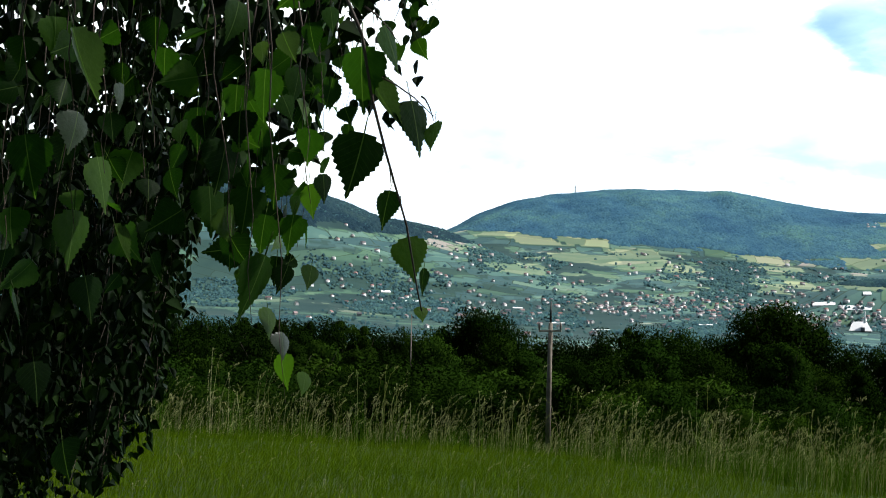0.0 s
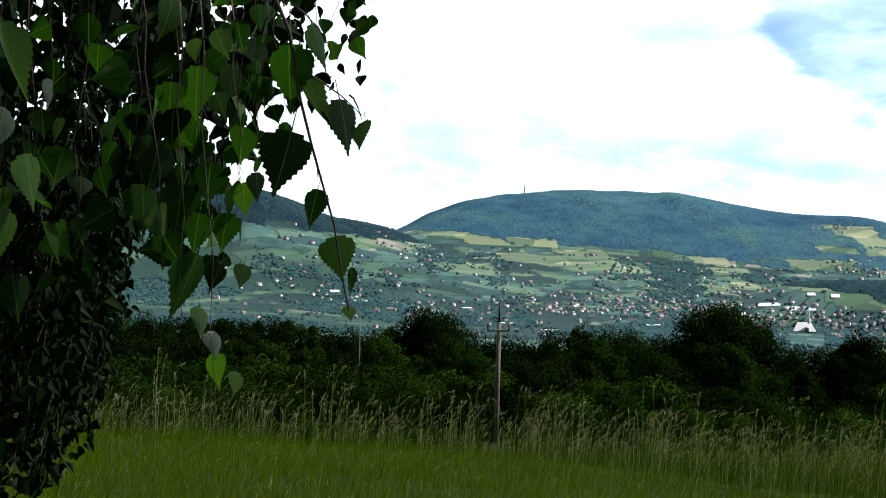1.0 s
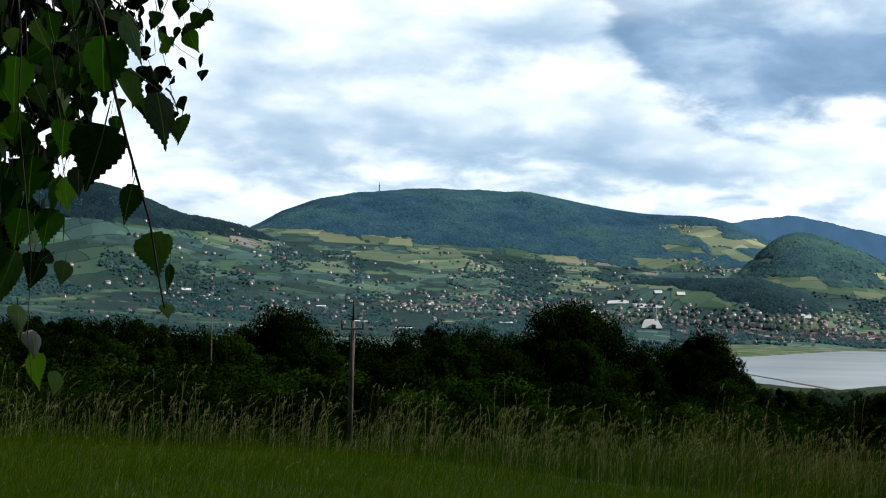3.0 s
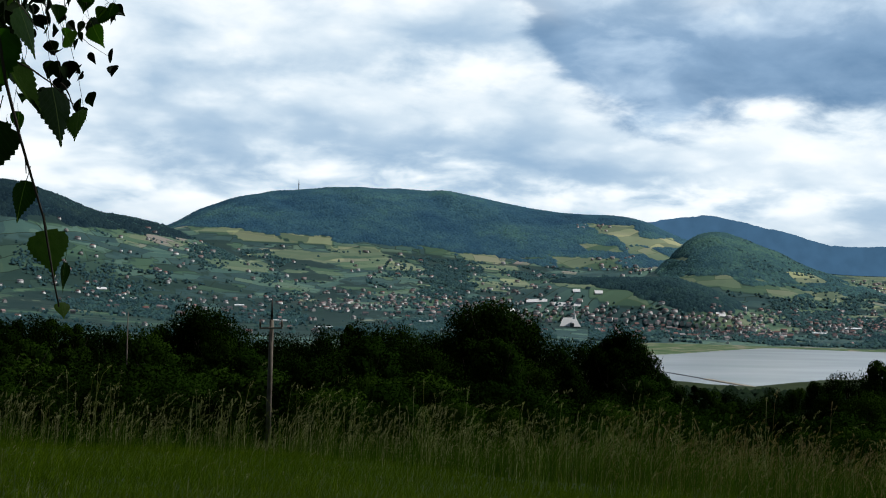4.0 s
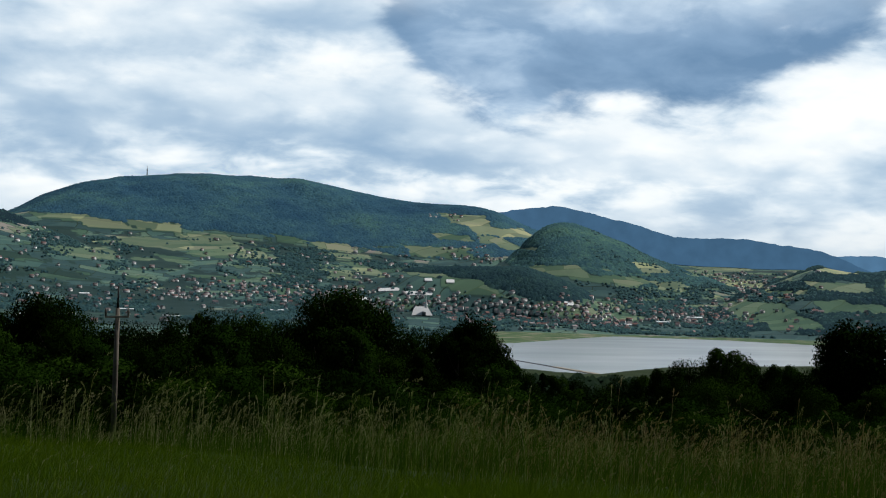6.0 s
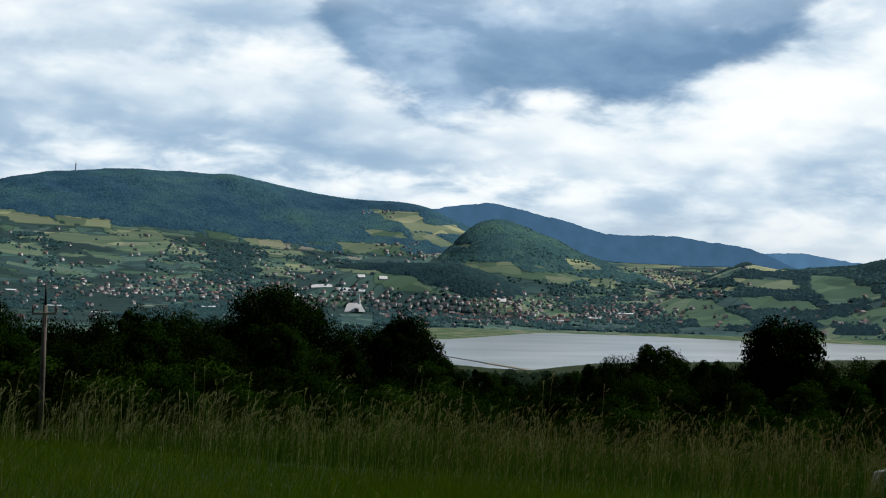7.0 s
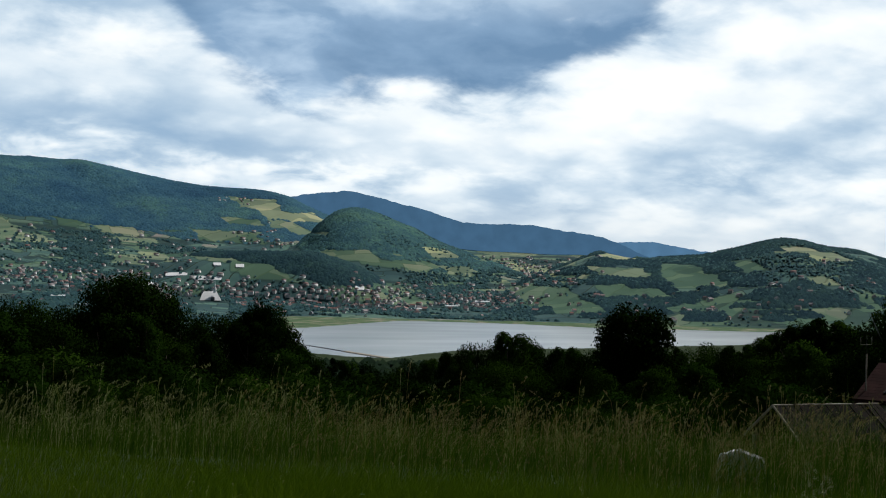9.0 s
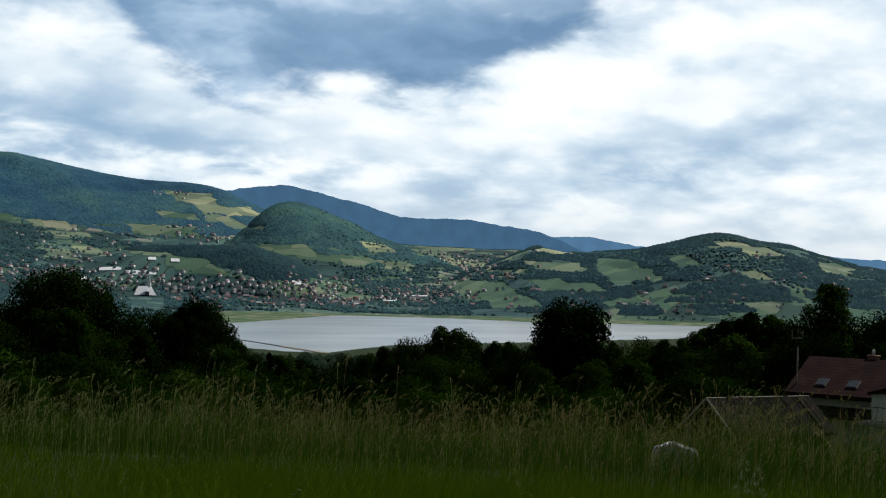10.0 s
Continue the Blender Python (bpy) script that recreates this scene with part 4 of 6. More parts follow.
for me_w, me_r in HOUSE_KINDS:
    h = tagged(new("house"), "small gabled village house with pale walls and tiled roof", "house", "houses of the valley")
    part("wall", me_w, None, h)
    part("roof", me_r, None, h)
    protos.append(h)
rest_v, rest_f, rest_s = [], [], []
for n, p in enumerate(homes):
    turn = RNG.uniform(0, 360)
    kind = n % 4 if n < 290 else int(RNG.integers(0, 4))
    m = pose(float(p[0]), float(p[1]), float(p[2]) - 0.5, 0, 0, float(turn))
    if n < 4:
        protos[n].matrix_basis = m
    elif n < 290:
        copy_thing(protos[kind], m)
    else:
        for me, slot in zip(HOUSE_KINDS[kind], (0, 1)):
            start = sum(len(v) for v in rest_v)
            rest_v.append(np.array([m @ v.co for v in me.vertices]))
            for poly in me.polygons:
                ids = [start + q for q in poly.vertices]
                for t in range(1, len(ids) - 1):
                    rest_f.append((ids[0], ids[t], ids[t + 1]))
                    rest_s.append(slot)
if rest_v:
    tagged(new("village_houses", mesh_of("village_houses", np.concatenate(rest_v), rest_f, [M_wall_s, M_roof_s], rest_s)),
           "scattered gabled houses high on the valley sides", "houses", kind="stuff")


pick = RNG.integers(0, len(homes), 1700)
g = np.array(homes)[pick][:, :2] + RNG.normal(0, 17, (1700, 2))
ga, gr = np.degrees(np.arctan2(g[:, 0], g[:, 1])), np.hypot(g[:, 0], g[:, 1])
h2 = np.array(homes)[:, :2]
free = np.array([((h2 - q) ** 2).sum(1).min() > 64 for q in g]) & (land(ga, gr)[0] > LAKE + 2.0) & ~((np.abs(ga - 18.45) < 0.75) & (gr < 2690))
ga, gr = ga[free], gr[free]
w = RNG.uniform(4, 8, len(ga))
tagged(blobs("garden_trees", to_xyz(ga, gr, -0.5), w, w * RNG.uniform(0.8, 1.4, len(ga)), M_valley_tree), "dark garden trees between the village houses", "trees", kind="stuff")


def at_seen(a, e, turn=0.0, lift=0.0):
    r = where_seen(a, e)
    p = to_xyz(np.array(float(a)), np.array(r))
    return pose(float(p[0]), float(p[1]), float(p[2]) + lift, 0, 0, turn - a), r


# long white halls, lying along the slope
def white_hall(a, e, length, depth, height, label, turn=0.0):
    m, r = at_seen(a, e, turn)
    zb = land(np.array([a, a]), np.array([r - depth / 2, r + depth / 2]))[0]
    lean = float(zb[1] - zb[0]) / depth + 0.02
    h = tagged(new("hall"), label, "hall", "white-roofed halls")
    h.matrix_basis = m
    za = land(np.array([a - 0.3, a + 0.3]), np.array([r, r]))[0]
    tilt = float(za[1] - za[0]) / (r * math.radians(0.6)) * 0.35
    wall = box((length, depth, height + 14), (0, 0, height / 2 - 7))
    for v in wall.verts:
        v.co.z += v.co.y * lean + v.co.x * tilt
    part("wall", wall, M_church, h)
    roof = box((length + 1.2, depth + 1.2, 0.4), (0, 0, height + 0.2), bevel=0.1)
    for v in roof.verts:
        v.co.z += v.co.y * lean + v.co.x * tilt
    part("roof", roof, M_white, h, "bright white sheet roof")


white_hall(17.1, -0.02, 74, 13, 0.6, "large low hall with a bright white roof")
white_hall(18.2, -0.2, 58, 13, 0.6, "large low hall with a bright white roof beside the town")
for a, e, l in ((18.6, 0.42, 20), (19.6, 0.40, 22), (5.4, -1.2, 60), (7.2, -1.45, 44), (11.8, -1.1, 34), (12.5, -1.45, 60), (-1.4, -0.35, 40), (0.9, -1.5, 34), (-2.6, 0.05, 26),
                (15.5, -0.5, 40), (25.0, -0.55, 24), (31.0, -0.55, 26), (30.6, -0.95, 44), (29.2, -1.2, 34), (27.6, -1.35, 30), (10.1, -1.15, 22), (13.3, -1.2, 26), (3.4, -0.55, 26)):
    white_hall(a, e, l * 0.8, 14, 2.2, "low works building with a pale sheet roof", 4.0)

# low stone bank running out from the near shore
bank = tagged(new("breakwater"), "low pale stone bank running out into the lake", "breakwater")
for k, ((a0, r0), (a1, r1)) in enumerate((((21.9, 1500), (24.4, 1340)), ((24.4, 1340), (26.7, 1222)))):
    ends = [Vector((r * math.sin(radians(a)), r * math.cos(radians(a)), LAKE + 0.25)) for a, r in ((a0, r0), (a1, r1))]
    way = ends[1] - ends[0]
    part("bank", box((way.length, 3.0 + 5 * k, 1.0), tuple((ends[0] + ends[1]) / 2), (0, 0, math.degrees(math.atan2(way.y, way.x))), 0.3), (M_slate, M_post)[k], bank)

# church with a sweeping roof and spire
m, r = at_seen(18.35, -1.15)
church = tagged(new("church"), "white church with sweeping roof and slender spire", "church")
church.matrix_basis = m @ pose(0, 0, 1.0) @ Matrix.Scale(1.3, 4)
bm = bmesh.new()
prof = [(-17, 0), (-14, 9), (-11, 14), (9, 14.5), (11, 10), (17, 0)]
f, b = [bm.verts.new((px, -12 + pz * 0.95, pz)) for px, pz in prof], [bm.verts.new((px * 0.9, 16, pz * 0.9)) for px, pz in prof]
for i in range(5):
    bm.faces.new((f[i], f[i + 1], b[i + 1], b[i]))
bm.faces.new(f[::-1])
bm.faces.new(b)
part("wall", bm, M_church, church)
part("porch", box((6, 6, 6), (3, -10, 2.5), bevel=0.4), M_slate, church, "shaded dark porch front")
bm = bmesh.new()
bmesh.ops.create_cone(bm, segments=8, radius1=2.4, radius2=0.1, depth=22, cap_ends=True, matrix=pose(6, -6, 23))
part("spire", bm, M_church, church, "pale grey pointed spire")

# lattice mast on the mountain
p = to_xyz(np.array(5.9), np.array(4600.0))
mast = tagged(new("radio_mast"), "slender steel radio mast on the wooded summit", "mast")
mast.location = p
part("shaft", rod([(0, 0, 0), (0, 0, 26), (0, 0, 42)], [2.2, 1.6, 0.5], 6), M_steel, mast)
part("platform", rod([(0, 0, 25), (0, 0, 28)], [3.0, 3.0], 8), M_steel, mast)


# ---- trees of the slope below the meadow ----
def leaf_cards(centres, normals, size):
    """Folded leaf-like cards about the centres."""
    n = len(centres)
    up = RNG.normal(0, 1, (n, 3))
    nn = normals + RNG.normal(0, 0.55, (n, 3))
    nn /= np.linalg.norm(nn, axis=1, keepdims=True)
    t = np.cross(nn, up)
    t /= np.linalg.norm(t, axis=1, keepdims=True)
    b = np.cross(nn, t)
    s = (RNG.uniform(0.6, 1.25, n) * size)[:, None]
    v = np.stack([centres + t * s, centres + b * s * 0.55 + nn * s * 0.18, centres - t * s, centres - b * s * 0.55 + nn * s * 0.18], 1)
    f = (np.arange(n) * 4)[:, None] + np.array([[0, 1, 2, 3]])
    return v.reshape(-1, 3), f


def crown_mesh(name, tall, wide, mat, lobes=30, cards=15000, size=0.15, start=0.2, peaked=0.0, ragged=0.12):
    """A crown of many leaf clumps about limbs, uneven outside and open in places."""
    pts, nor = [], []
    for k in range(lobes):
        u = (k + RNG.uniform(0, 1)) / lobes
        hgt = start + (0.93 - start) * u
        reach = max(0.25, math.sin(math.pi * (0.12 + 0.80 * u) ** (1.0 + peaked)) ** 0.6)
        ang = k * 2.4 + RNG.uniform(-0.5, 0.5)
        rad = wide / 2 * reach * RNG.uniform(0.25, 0.8)
        c = np.array([math.cos(ang) * rad, math.sin(ang) * rad, tall * hgt])
        lobe = wide * RNG.uniform(0.16, 0.27) * (1.1 - 0.3 * u)
        m = cards // lobes
        d = RNG.normal(0, 1, (m, 3))
        d /= np.linalg.norm(d, axis=1, keepdims=True)
        d[:, 2] = np.where(d[:, 2] < -0.4, -d[:, 2], d[:, 2])
        rr = lobe * (RNG.uniform(0.2, 1.0, (m, 1)) ** 0.5 + RNG.exponential(ragged * 0.2, (m, 1)))
        pts.append(c + d * rr * np.array([1, 1, 0.85]))
        nor.append(d)
    pts, nor = np.concatenate(pts), np.concatenate(nor)
    pts[:, 2] *= tall / np.percentile(pts[:, 2], 99.5)
    v, f = leaf_cards(pts, nor, size)
    out = pts - np.array([0, 0, tall * 0.45])
    out /= np.linalg.norm(out, axis=1, keepdims=True)
    soft = nor * 0.75 + out * 0.5 + RNG.normal(0, 0.18, pts.shape)
    soft /= np.linalg.norm(soft, axis=1, keepdims=True)
    return mesh_of(name, v, f, mat, shade=True, normals=np.repeat(soft, 4, 0))


def trunk_mesh(tall, thick, bark, lean=0.0):
    bm = rod([(0, 0, -0.6), (0.02, 0, tall * 0.25), (lean * 0.5, 0.1, tall * 0.55), (lean, 0.1, tall * 0.88)], [thick * 1.25, thick, thick * 0.7, thick * 0.2], 8)
    for k in range(7):
        ang, z0 = k * 2.4, tall * (0.3 + 0.07 * k)
        out = tall * RNG.uniform(0.14, 0.24)
        rod([(lean * 0.4, 0.08, z0), (math.cos(ang) * out * 0.6, math.sin(ang) * out * 0.6, z0 + out * 0.5), (math.cos(ang) * out, math.sin(ang) * out, z0 + out * 1.1)],
            [thick * 0.4, thick * 0.25, thick * 0.08], 6, bm)
    me = bpy.data.meshes.new("trunk")
    bm.to_mesh(me)
    bm.free()
    me.materials.append(bark)
    return me


def tree_proto(label, tall, wide, mat=None, bark=None, **more):
    t = tagged(new("tree"), label, "tree", "trees below the meadow")
    part("trunk", trunk_mesh(tall, tall * 0.016, bark or M_bark), None, t)
    part("crown", crown_mesh("crown", tall, wide, mat or M_crown, **more), None, t)
    t["tall"] = tall
    return t


def stand(proto, a, r, top_e, first, squash=1.0):
    """Put a tree on the slope so that its top stands at that angle."""
    p = to_xyz(np.array(float(a)), np.array(float(r)))
    tall = max(2.0, EYE + r * float(tan_d(top_e)) - float(p[2]))
    s = tall / proto["tall"]
    m = pose(float(p[0]), float(p[1]), float(p[2]), 0, 0, float(RNG.uniform(0, 360)))
    ob = proto if first else copy_thing(proto, m)
    ob.matrix_basis = m
    ob.scale = (s * squash, s * squash, s)
    return ob


ROUND = "dark green broadleaf tree with a dense uneven crown"
PROTOS = [tree_proto(ROUND, 14, 10), tree_proto(ROUND, 14, 8.5, lobes=26), tree_proto(ROUND, 14, 12, lobes=36, cards=15000),
          tree_proto("tall slim dark green tree on the wooded slope", 15, 6.5, peaked=0.25, lobes=28), tree_proto("light green young tree on the wooded slope", 12, 7, M_shrub, peaked=0.2, ragged=0.5)]
SKY_A = [-24, -8, -5.4, -4, -2.6, 0.2, 0.8, 1.7, 2.7, 3.4, 4.1, 6.2, 6.7, 7.5, 9.3, 11.6, 12.8, 13.4, 14.1, 14.9, 15.9, 16.7, 17.3, 19.1, 19.8, 20.8, 21.8, 22.4, 22.8, 23.3, 26, 27.7, 29.5, 30.7, 31.8, 33.4, 34.2, 39.2, 41.7, 43, 44, 44.9, 45.9, 47.1, 50, 51, 56]
SKY_E = [-1.0, -1.3, -1.35, -1.29, -1.64, -1.58, -0.92, -0.63, -0.69, -1.18, -1.65, -1.9, -1.55, -1.3, -1.15, -1.38, -1.55, -0.85, -0.36, -0.14, -0.45, -1.0, -1.63, -1.84, -1.45, -1.25, -1.53, -2.27, -2.89, -3.43, -3.85, -3.54, -3.0, -2.65, -2.4, -2.73, -3.0, -2.75, -2.55, -2.24, -1.76, -1.35, -1.8, -1.4, -1.5, -1.35, -1.0]
used = set()
a = -23.0
while a < 55:
    e = float(min(np.interp(a + o, SKY_A, SKY_E) for o in (-0.5, 0, 0.5)))
    k = int(RNG.choice([0, 1, 2, 3, 0, 2, 4]))
    stand(PROTOS[k], a, RNG.uniform(96, 130), e - abs(RNG.normal(0, 0.1)), k not in used, RNG.uniform(0.5, 0.75))
    used.add(k)
    a += RNG.uniform(0.55, 1.0)
a = -23.0
while a < 55:
    e = float(min(np.interp(a + o, SKY_A, SKY_E) for o in (-0.8, 0, 0.8))) - RNG.uniform(0.4, 1.2)
    k = int(RNG.choice([0, 1, 2, 4]))
    stand(PROTOS[k], a, RNG.uniform(76, 95), min(e, -1.9), k not in used, RNG.uniform(0.7, 1.1))
    used.add(k)
    a += RNG.uniform(1.1, 1.9)
BIG = tree_proto("large round oak with a dense dark crown", 15, 13, lobes=60, cards=32000, size=0.15, ragged=0.12)
stand(BIG, 14.7, 100, -0.2, True, 0.85)
stand(PROTOS[2], 1.9, 104, -0.62, False, 0.66)
stand(PROTOS[0], 20.6, 97, -1.25, False, 0.62)
LONE = tree_proto("dark round tree standing alone against the lake", 13, 10, lobes=54, cards=32000, size=0.16, ragged=0.1)
stand(LONE, 37.5, 92, -1.12, True, 0.84)
stand(PROTOS[1], 31.9, 98, -2.35, False, 0.85)
for a, e, w in ((44.3, -1.75, 0.9), (45.2, -1.35, 0.95), (46.2, -1.45, 0.9), (47.3, -1.5, 1.0), (51.2, -1.2, 0.8), (43.2, -2.1, 0.9), (52.4, -0.9, 1.0)):
    stand(PROTOS[3 if a < 47 else 2], a, 104, e, False, w)
PALE = tree_proto("slender birch with a pale forked trunk and thin crown", 15, 6, M_crown, M_shaded_birch, lobes=30, cards=12000, start=0.3, ragged=0.5)
stand(PALE, 48.7, 96, 0.0, True, 0.8)


def shrub_proto(label, mat):
    t = tagged(new("shrub"), label, "shrub", "shrubs along the meadow edge")
    part("foliage", crown_mesh("foliage", 4, 5, mat, lobes=26, cards=11000, size=0.085, start=0.02, ragged=0.5), None, t)
    part("stem", rod([(0, 0, -0.4), (0.1, 0, 1.2), (0.3, 0.1, 2.4)], [0.07, 0.05, 0.02], 6), M_bark, t)
    t["tall"] = 4.0
    return t


SHRUBS = [shrub_proto("rounded light green shrub behind the tall grass", M_shrub), shrub_proto("dense dark green shrub behind the tall grass", M_crown), shrub_proto("rounded light green shrub behind the tall grass", M_shrub)]
used = set()
for row in range(3):
    a = -22.0 + row * 0.7
    while a < 54:
        k = int(RNG.integers(0, 3))
        r = (70, 61, 52)[row] + RNG.uniform(-4, 4)
        base_e = float(np.interp(a, [-22, 0, 12, 20, 26, 54], [-2.7, -3.0, -3.3, -3.9, -4.5, -4.5])) - row * 0.55
        if not (a > 41 and r < 66) and not a > 45.5 and not (2.6 < a < 7.2 and r < 66):
            stand(SHRUBS[k], a, r, base_e - RNG.uniform(0, 0.5), k not in used, RNG.uniform(0.9, 1.4))
            used.add(k)
        a += RNG.uniform(1.6, 2.9)

for a, e in ((41.7, -4.75), (43.0, -4.05), (44.2, -4.3)):
    stand(SHRUBS[0], a, 61, e, False, 1.2)


# ---- poles ----
def utility_pole(a, r, top_e, low, label, arm=0.5, thick=1.0):
    p = to_xyz(np.array(float(a)), np.array(float(r)))
    top = EYE + r * float(tan_d(top_e)) - float(p[2])
    u = tagged(new("utility_pole"), label, "pole", "poles on the slope")
    u.matrix_basis = pose(float(p[0]), float(p[1]), float(p[2]), 0, 0, -a)
    part("post", rod([(0, 0, -0.8), (0.01, 0, top * 0.5), (0.03, 0, top - 1.0)], [0.125 * thick, 0.115 * thick, 0.095 * thick], 12), M_old_pole, u)
    part("pin", rod([(0.03, 0, top - 1.05), (0.03, 0, top - 0.5), (0.03, 0, top)], [0.055 * thick, 0.04 * thick, 0.03 * thick], 8), M_iron, u, "dark iron top pin")
    part("crossarm", box((arm * 2, 0.08 * thick, 0.09 * thick), (0.0, -0.1, top - low), (0, -2, 0), 0.01), M_post, u)
    for sx in (-1, 1):
        part("insulator", rod([(sx * arm * 0.93, -0.1, top - low), (sx * arm * 0.93, -0.1, top - low + 0.22), (sx * arm * 0.93, -0.1, top - low + 0.40)], [0.03 * thick, 0.055 * thick, 0.03 * thick], 8), M_porcelain, u, "dark porcelain insulator")


utility_pole(4.88, 58, -0.14, 1.38, "weathered wooden utility pole standing behind tall grass", 0.52)
utility_pole(47.42, 71, -1.9, 0.5, "thin grey utility pole beside the trees", 0.3, 0.42)
p = to_xyz(np.array(-1.4), np.array(78.0))
thin = tagged(new("thin_mast"), "thin grey metal mast among the trees", "mast")
thin.location = p
part("shaft", rod([(0, 0, -0.5), (0, 0, 6), (0, 0, EYE + 78 * float(tan_d(-0.9)) - float(p[2]))], [0.05, 0.04, 0.025], 8), M_old_pole, thin)


# ---- the house and shed down the slope ----
def gabled_roof(length, run, rise, thick):
    """Two roof slopes about a ridge along x, at height 0."""
    bm = bmesh.new()
    prof = [(-run, -rise), (0, 0), (run, -rise), (run, -rise + thick), (0, thick), (-run, -rise + thick)]
    ends = [[bm.verts.new((sx * length / 2, py, pz)) for py, pz in prof] for sx in (-1, 1)]
    for i in range(6):
        bm.faces.new((ends[0][i], ends[0][(i + 1) % 6], ends[1][(i + 1) % 6], ends[1][i]))
    for e in ends:
        bm.faces.new((e[0], e[1], e[4], e[5]))
        bm.faces.new((e[1], e[2], e[3], e[4]))
    bmesh.ops.recalc_face_normals(bm, faces=bm.faces)
    return bm


HA, HR = 51.25, 72.0
ridge_z = EYE + HR * float(tan_d(-3.3))
hx, hy = HR * math.sin(radians(HA)), HR * math.cos(radians(HA))
home = tagged(new("house"), "cream house with brown tiled roof and balcony", "house")
home.matrix_basis = pose(hx, hy, ridge_z, 0, 0, -HA - 19)
RUN, RISE = 3.4, 1.78
part("roof", gabled_roof(9.0, RUN, RISE, 0.2), M_house_roof, home, "dark brown tiled roof")
part("wall", box((8.2, 5.4, 5.6), (0, 0, -4.5)), M_cream, home)
part("lower_roof", box((5.6, 1.8, 0.12), (-1.6, -3.4, -2.45), (14, 0, 0), 0.02), M_house_roof, home, "dark canopy over the ground floor")
slope = math.degrees(math.atan2(RISE, RUN))
courses = bpy.data.meshes.new("tile_course")
bm = box((8.96, 0.34, 0.035), bevel=0.008)
bm.to_mesh(courses)
bm.free()
courses.materials.append(M_house_roof)
for k in range(12):
    o = part("tile_course", courses, None, home)
    y = -0.16 - k * 0.284
    o.matrix_basis = pose(0, y, y * RISE / RUN + 0.225, slope - 0.9, 0, 0)
for px in (-2.75, -1.05):
    rw = part("roof_window", box((0.62, 0.8, 0.14), (px, -2.45, -1.04), (slope, 0, 0), 0.02), M_iron, home, "tilted roof window")
    part("pane", box((0.48, 0.64, 0.03), (px, -2.48, -0.96), (slope, 0, 0)), M_glass, rw)
ch = part("chimney", box((0.5, 0.42, 0.6), (-1.0, 0.3, 0.1), bevel=0.02), M_brick, home, "brick chimney with a metal cowl")
part("cap", box((0.62, 0.54, 0.06), (-1.0, 0.3, 0.42), bevel=0.01), M_brick, ch)
part("cowl", rod([(-1.0, 0.3, 0.44), (-1.0, 0.3, 0.6), (-1.0, 0.3, 0.78)], [0.06, 0.1, 0.03], 10), M_steel, ch)
wing = part("wing", box((3.4, 2.3, 4.6), (2.5, -3.75, -3.5)), M_cream, home)
part("wing_roof", box((4.0, 3.0, 0.16), (2.6, -3.7, -0.62), (0, -17, 0), 0.02), M_house_roof, wing)
bal = part("balcony", box((3.6, 1.5, 0.16), (2.3, -5.5, -2.62), bevel=0.02), M_post, home, "grey balcony slab")
for k in range(15):
    part("baluster", rod([(0.55 + k * 0.25, -6.2, -2.55), (0.55 + k * 0.25, -6.2, -1.75)], [0.014, 0.014], 5), M_iron, bal)
part("handrail", rod([(0.5, -6.2, -1.75), (4.1, -6.2, -1.75)], [0.022, 0.022], 6), M_iron, bal)

SA, SR = 45.85, 46.2
shed_z = EYE + SR * float(tan_d(-5.02))
shed = tagged(new("shed"), "old open-ended board shed sunk in tall grass", "shed")
shed.matrix_basis = pose(SR * math.sin(radians(SA)), SR * math.cos(radians(SA)), shed_z, 0, 0, -SA + 38)
part("roof", gabled_roof(4.4, 1.6, 1.14, 0.05), M_shed, shed, "grey weathered board roof")
for sx in (-1, 1):
    for sy in (-1, 1):
        part("post", box((0.12, 0.12, 2.6), (sx * 2.0, sy * 1.35, -2.4), bevel=0.01), M_post, shed)
part("back_wall", box((4.0, 0.06, 1.9), (0, 1.42, -2.15)), M_shed, shed)
part("side_wall", box((4.0, 0.06, 1.6), (0, -1.42, -2.05)), M_shed, shed)
part("end_wall", box((0.06, 2.7, 1.9), (2.0, 0, -2.1)), M_shed, shed)
slope = math.degrees(math.atan2(1.14, 1.6))
for sy in (-1, 1):
    part("barge_board", box((0.06, 2.1, 0.08), (-2.22, sy * 0.83, -0.54), (sy * -slope, 0, 0), 0.01), M_post, shed, "pale grey barge board")
part("ridge_board", box((4.45, 0.1, 0.04), (0, 0, 0.07), (0, 0, 0), 0.01), M_post, shed, "pale ridge board")
plank = bpy.data.meshes.new("plank")
bm = box((0.19, 1.96, 0.03), bevel=0.006)
bm.to_mesh(plank)
bm.free()
plank.materials.append(M_shed)
for k in range(23):
    o = part("plank", plank, None, shed)
    o.matrix_basis = pose(-2.1 + k * 0.191 + float(RNG.normal(0, 0.012)), -0.815 + float(RNG.normal(0, 0.03)), -0.515 + float(RNG.uniform(0, 0.03)), slope + float(RNG.normal(0, 0.9)), float(RNG.normal(0, 0.5)), float(RNG.normal(0, 0.5)))

sheet = tagged(new("covered_stack"), "pale plastic sheet draped over a low stack", "stack")
p = to_xyz(np.array(42.35), np.array(27.0))
sheet.matrix_basis = pose(float(p[0]), float(p[1]), float(p[2]), 0, 0, -30) @ Matrix.Diagonal((0.9, 1.0, 1.0, 1))
bm = bmesh.new()
bmesh.ops.create_grid(bm, x_segments=24, y_segments=16, size=0.5)
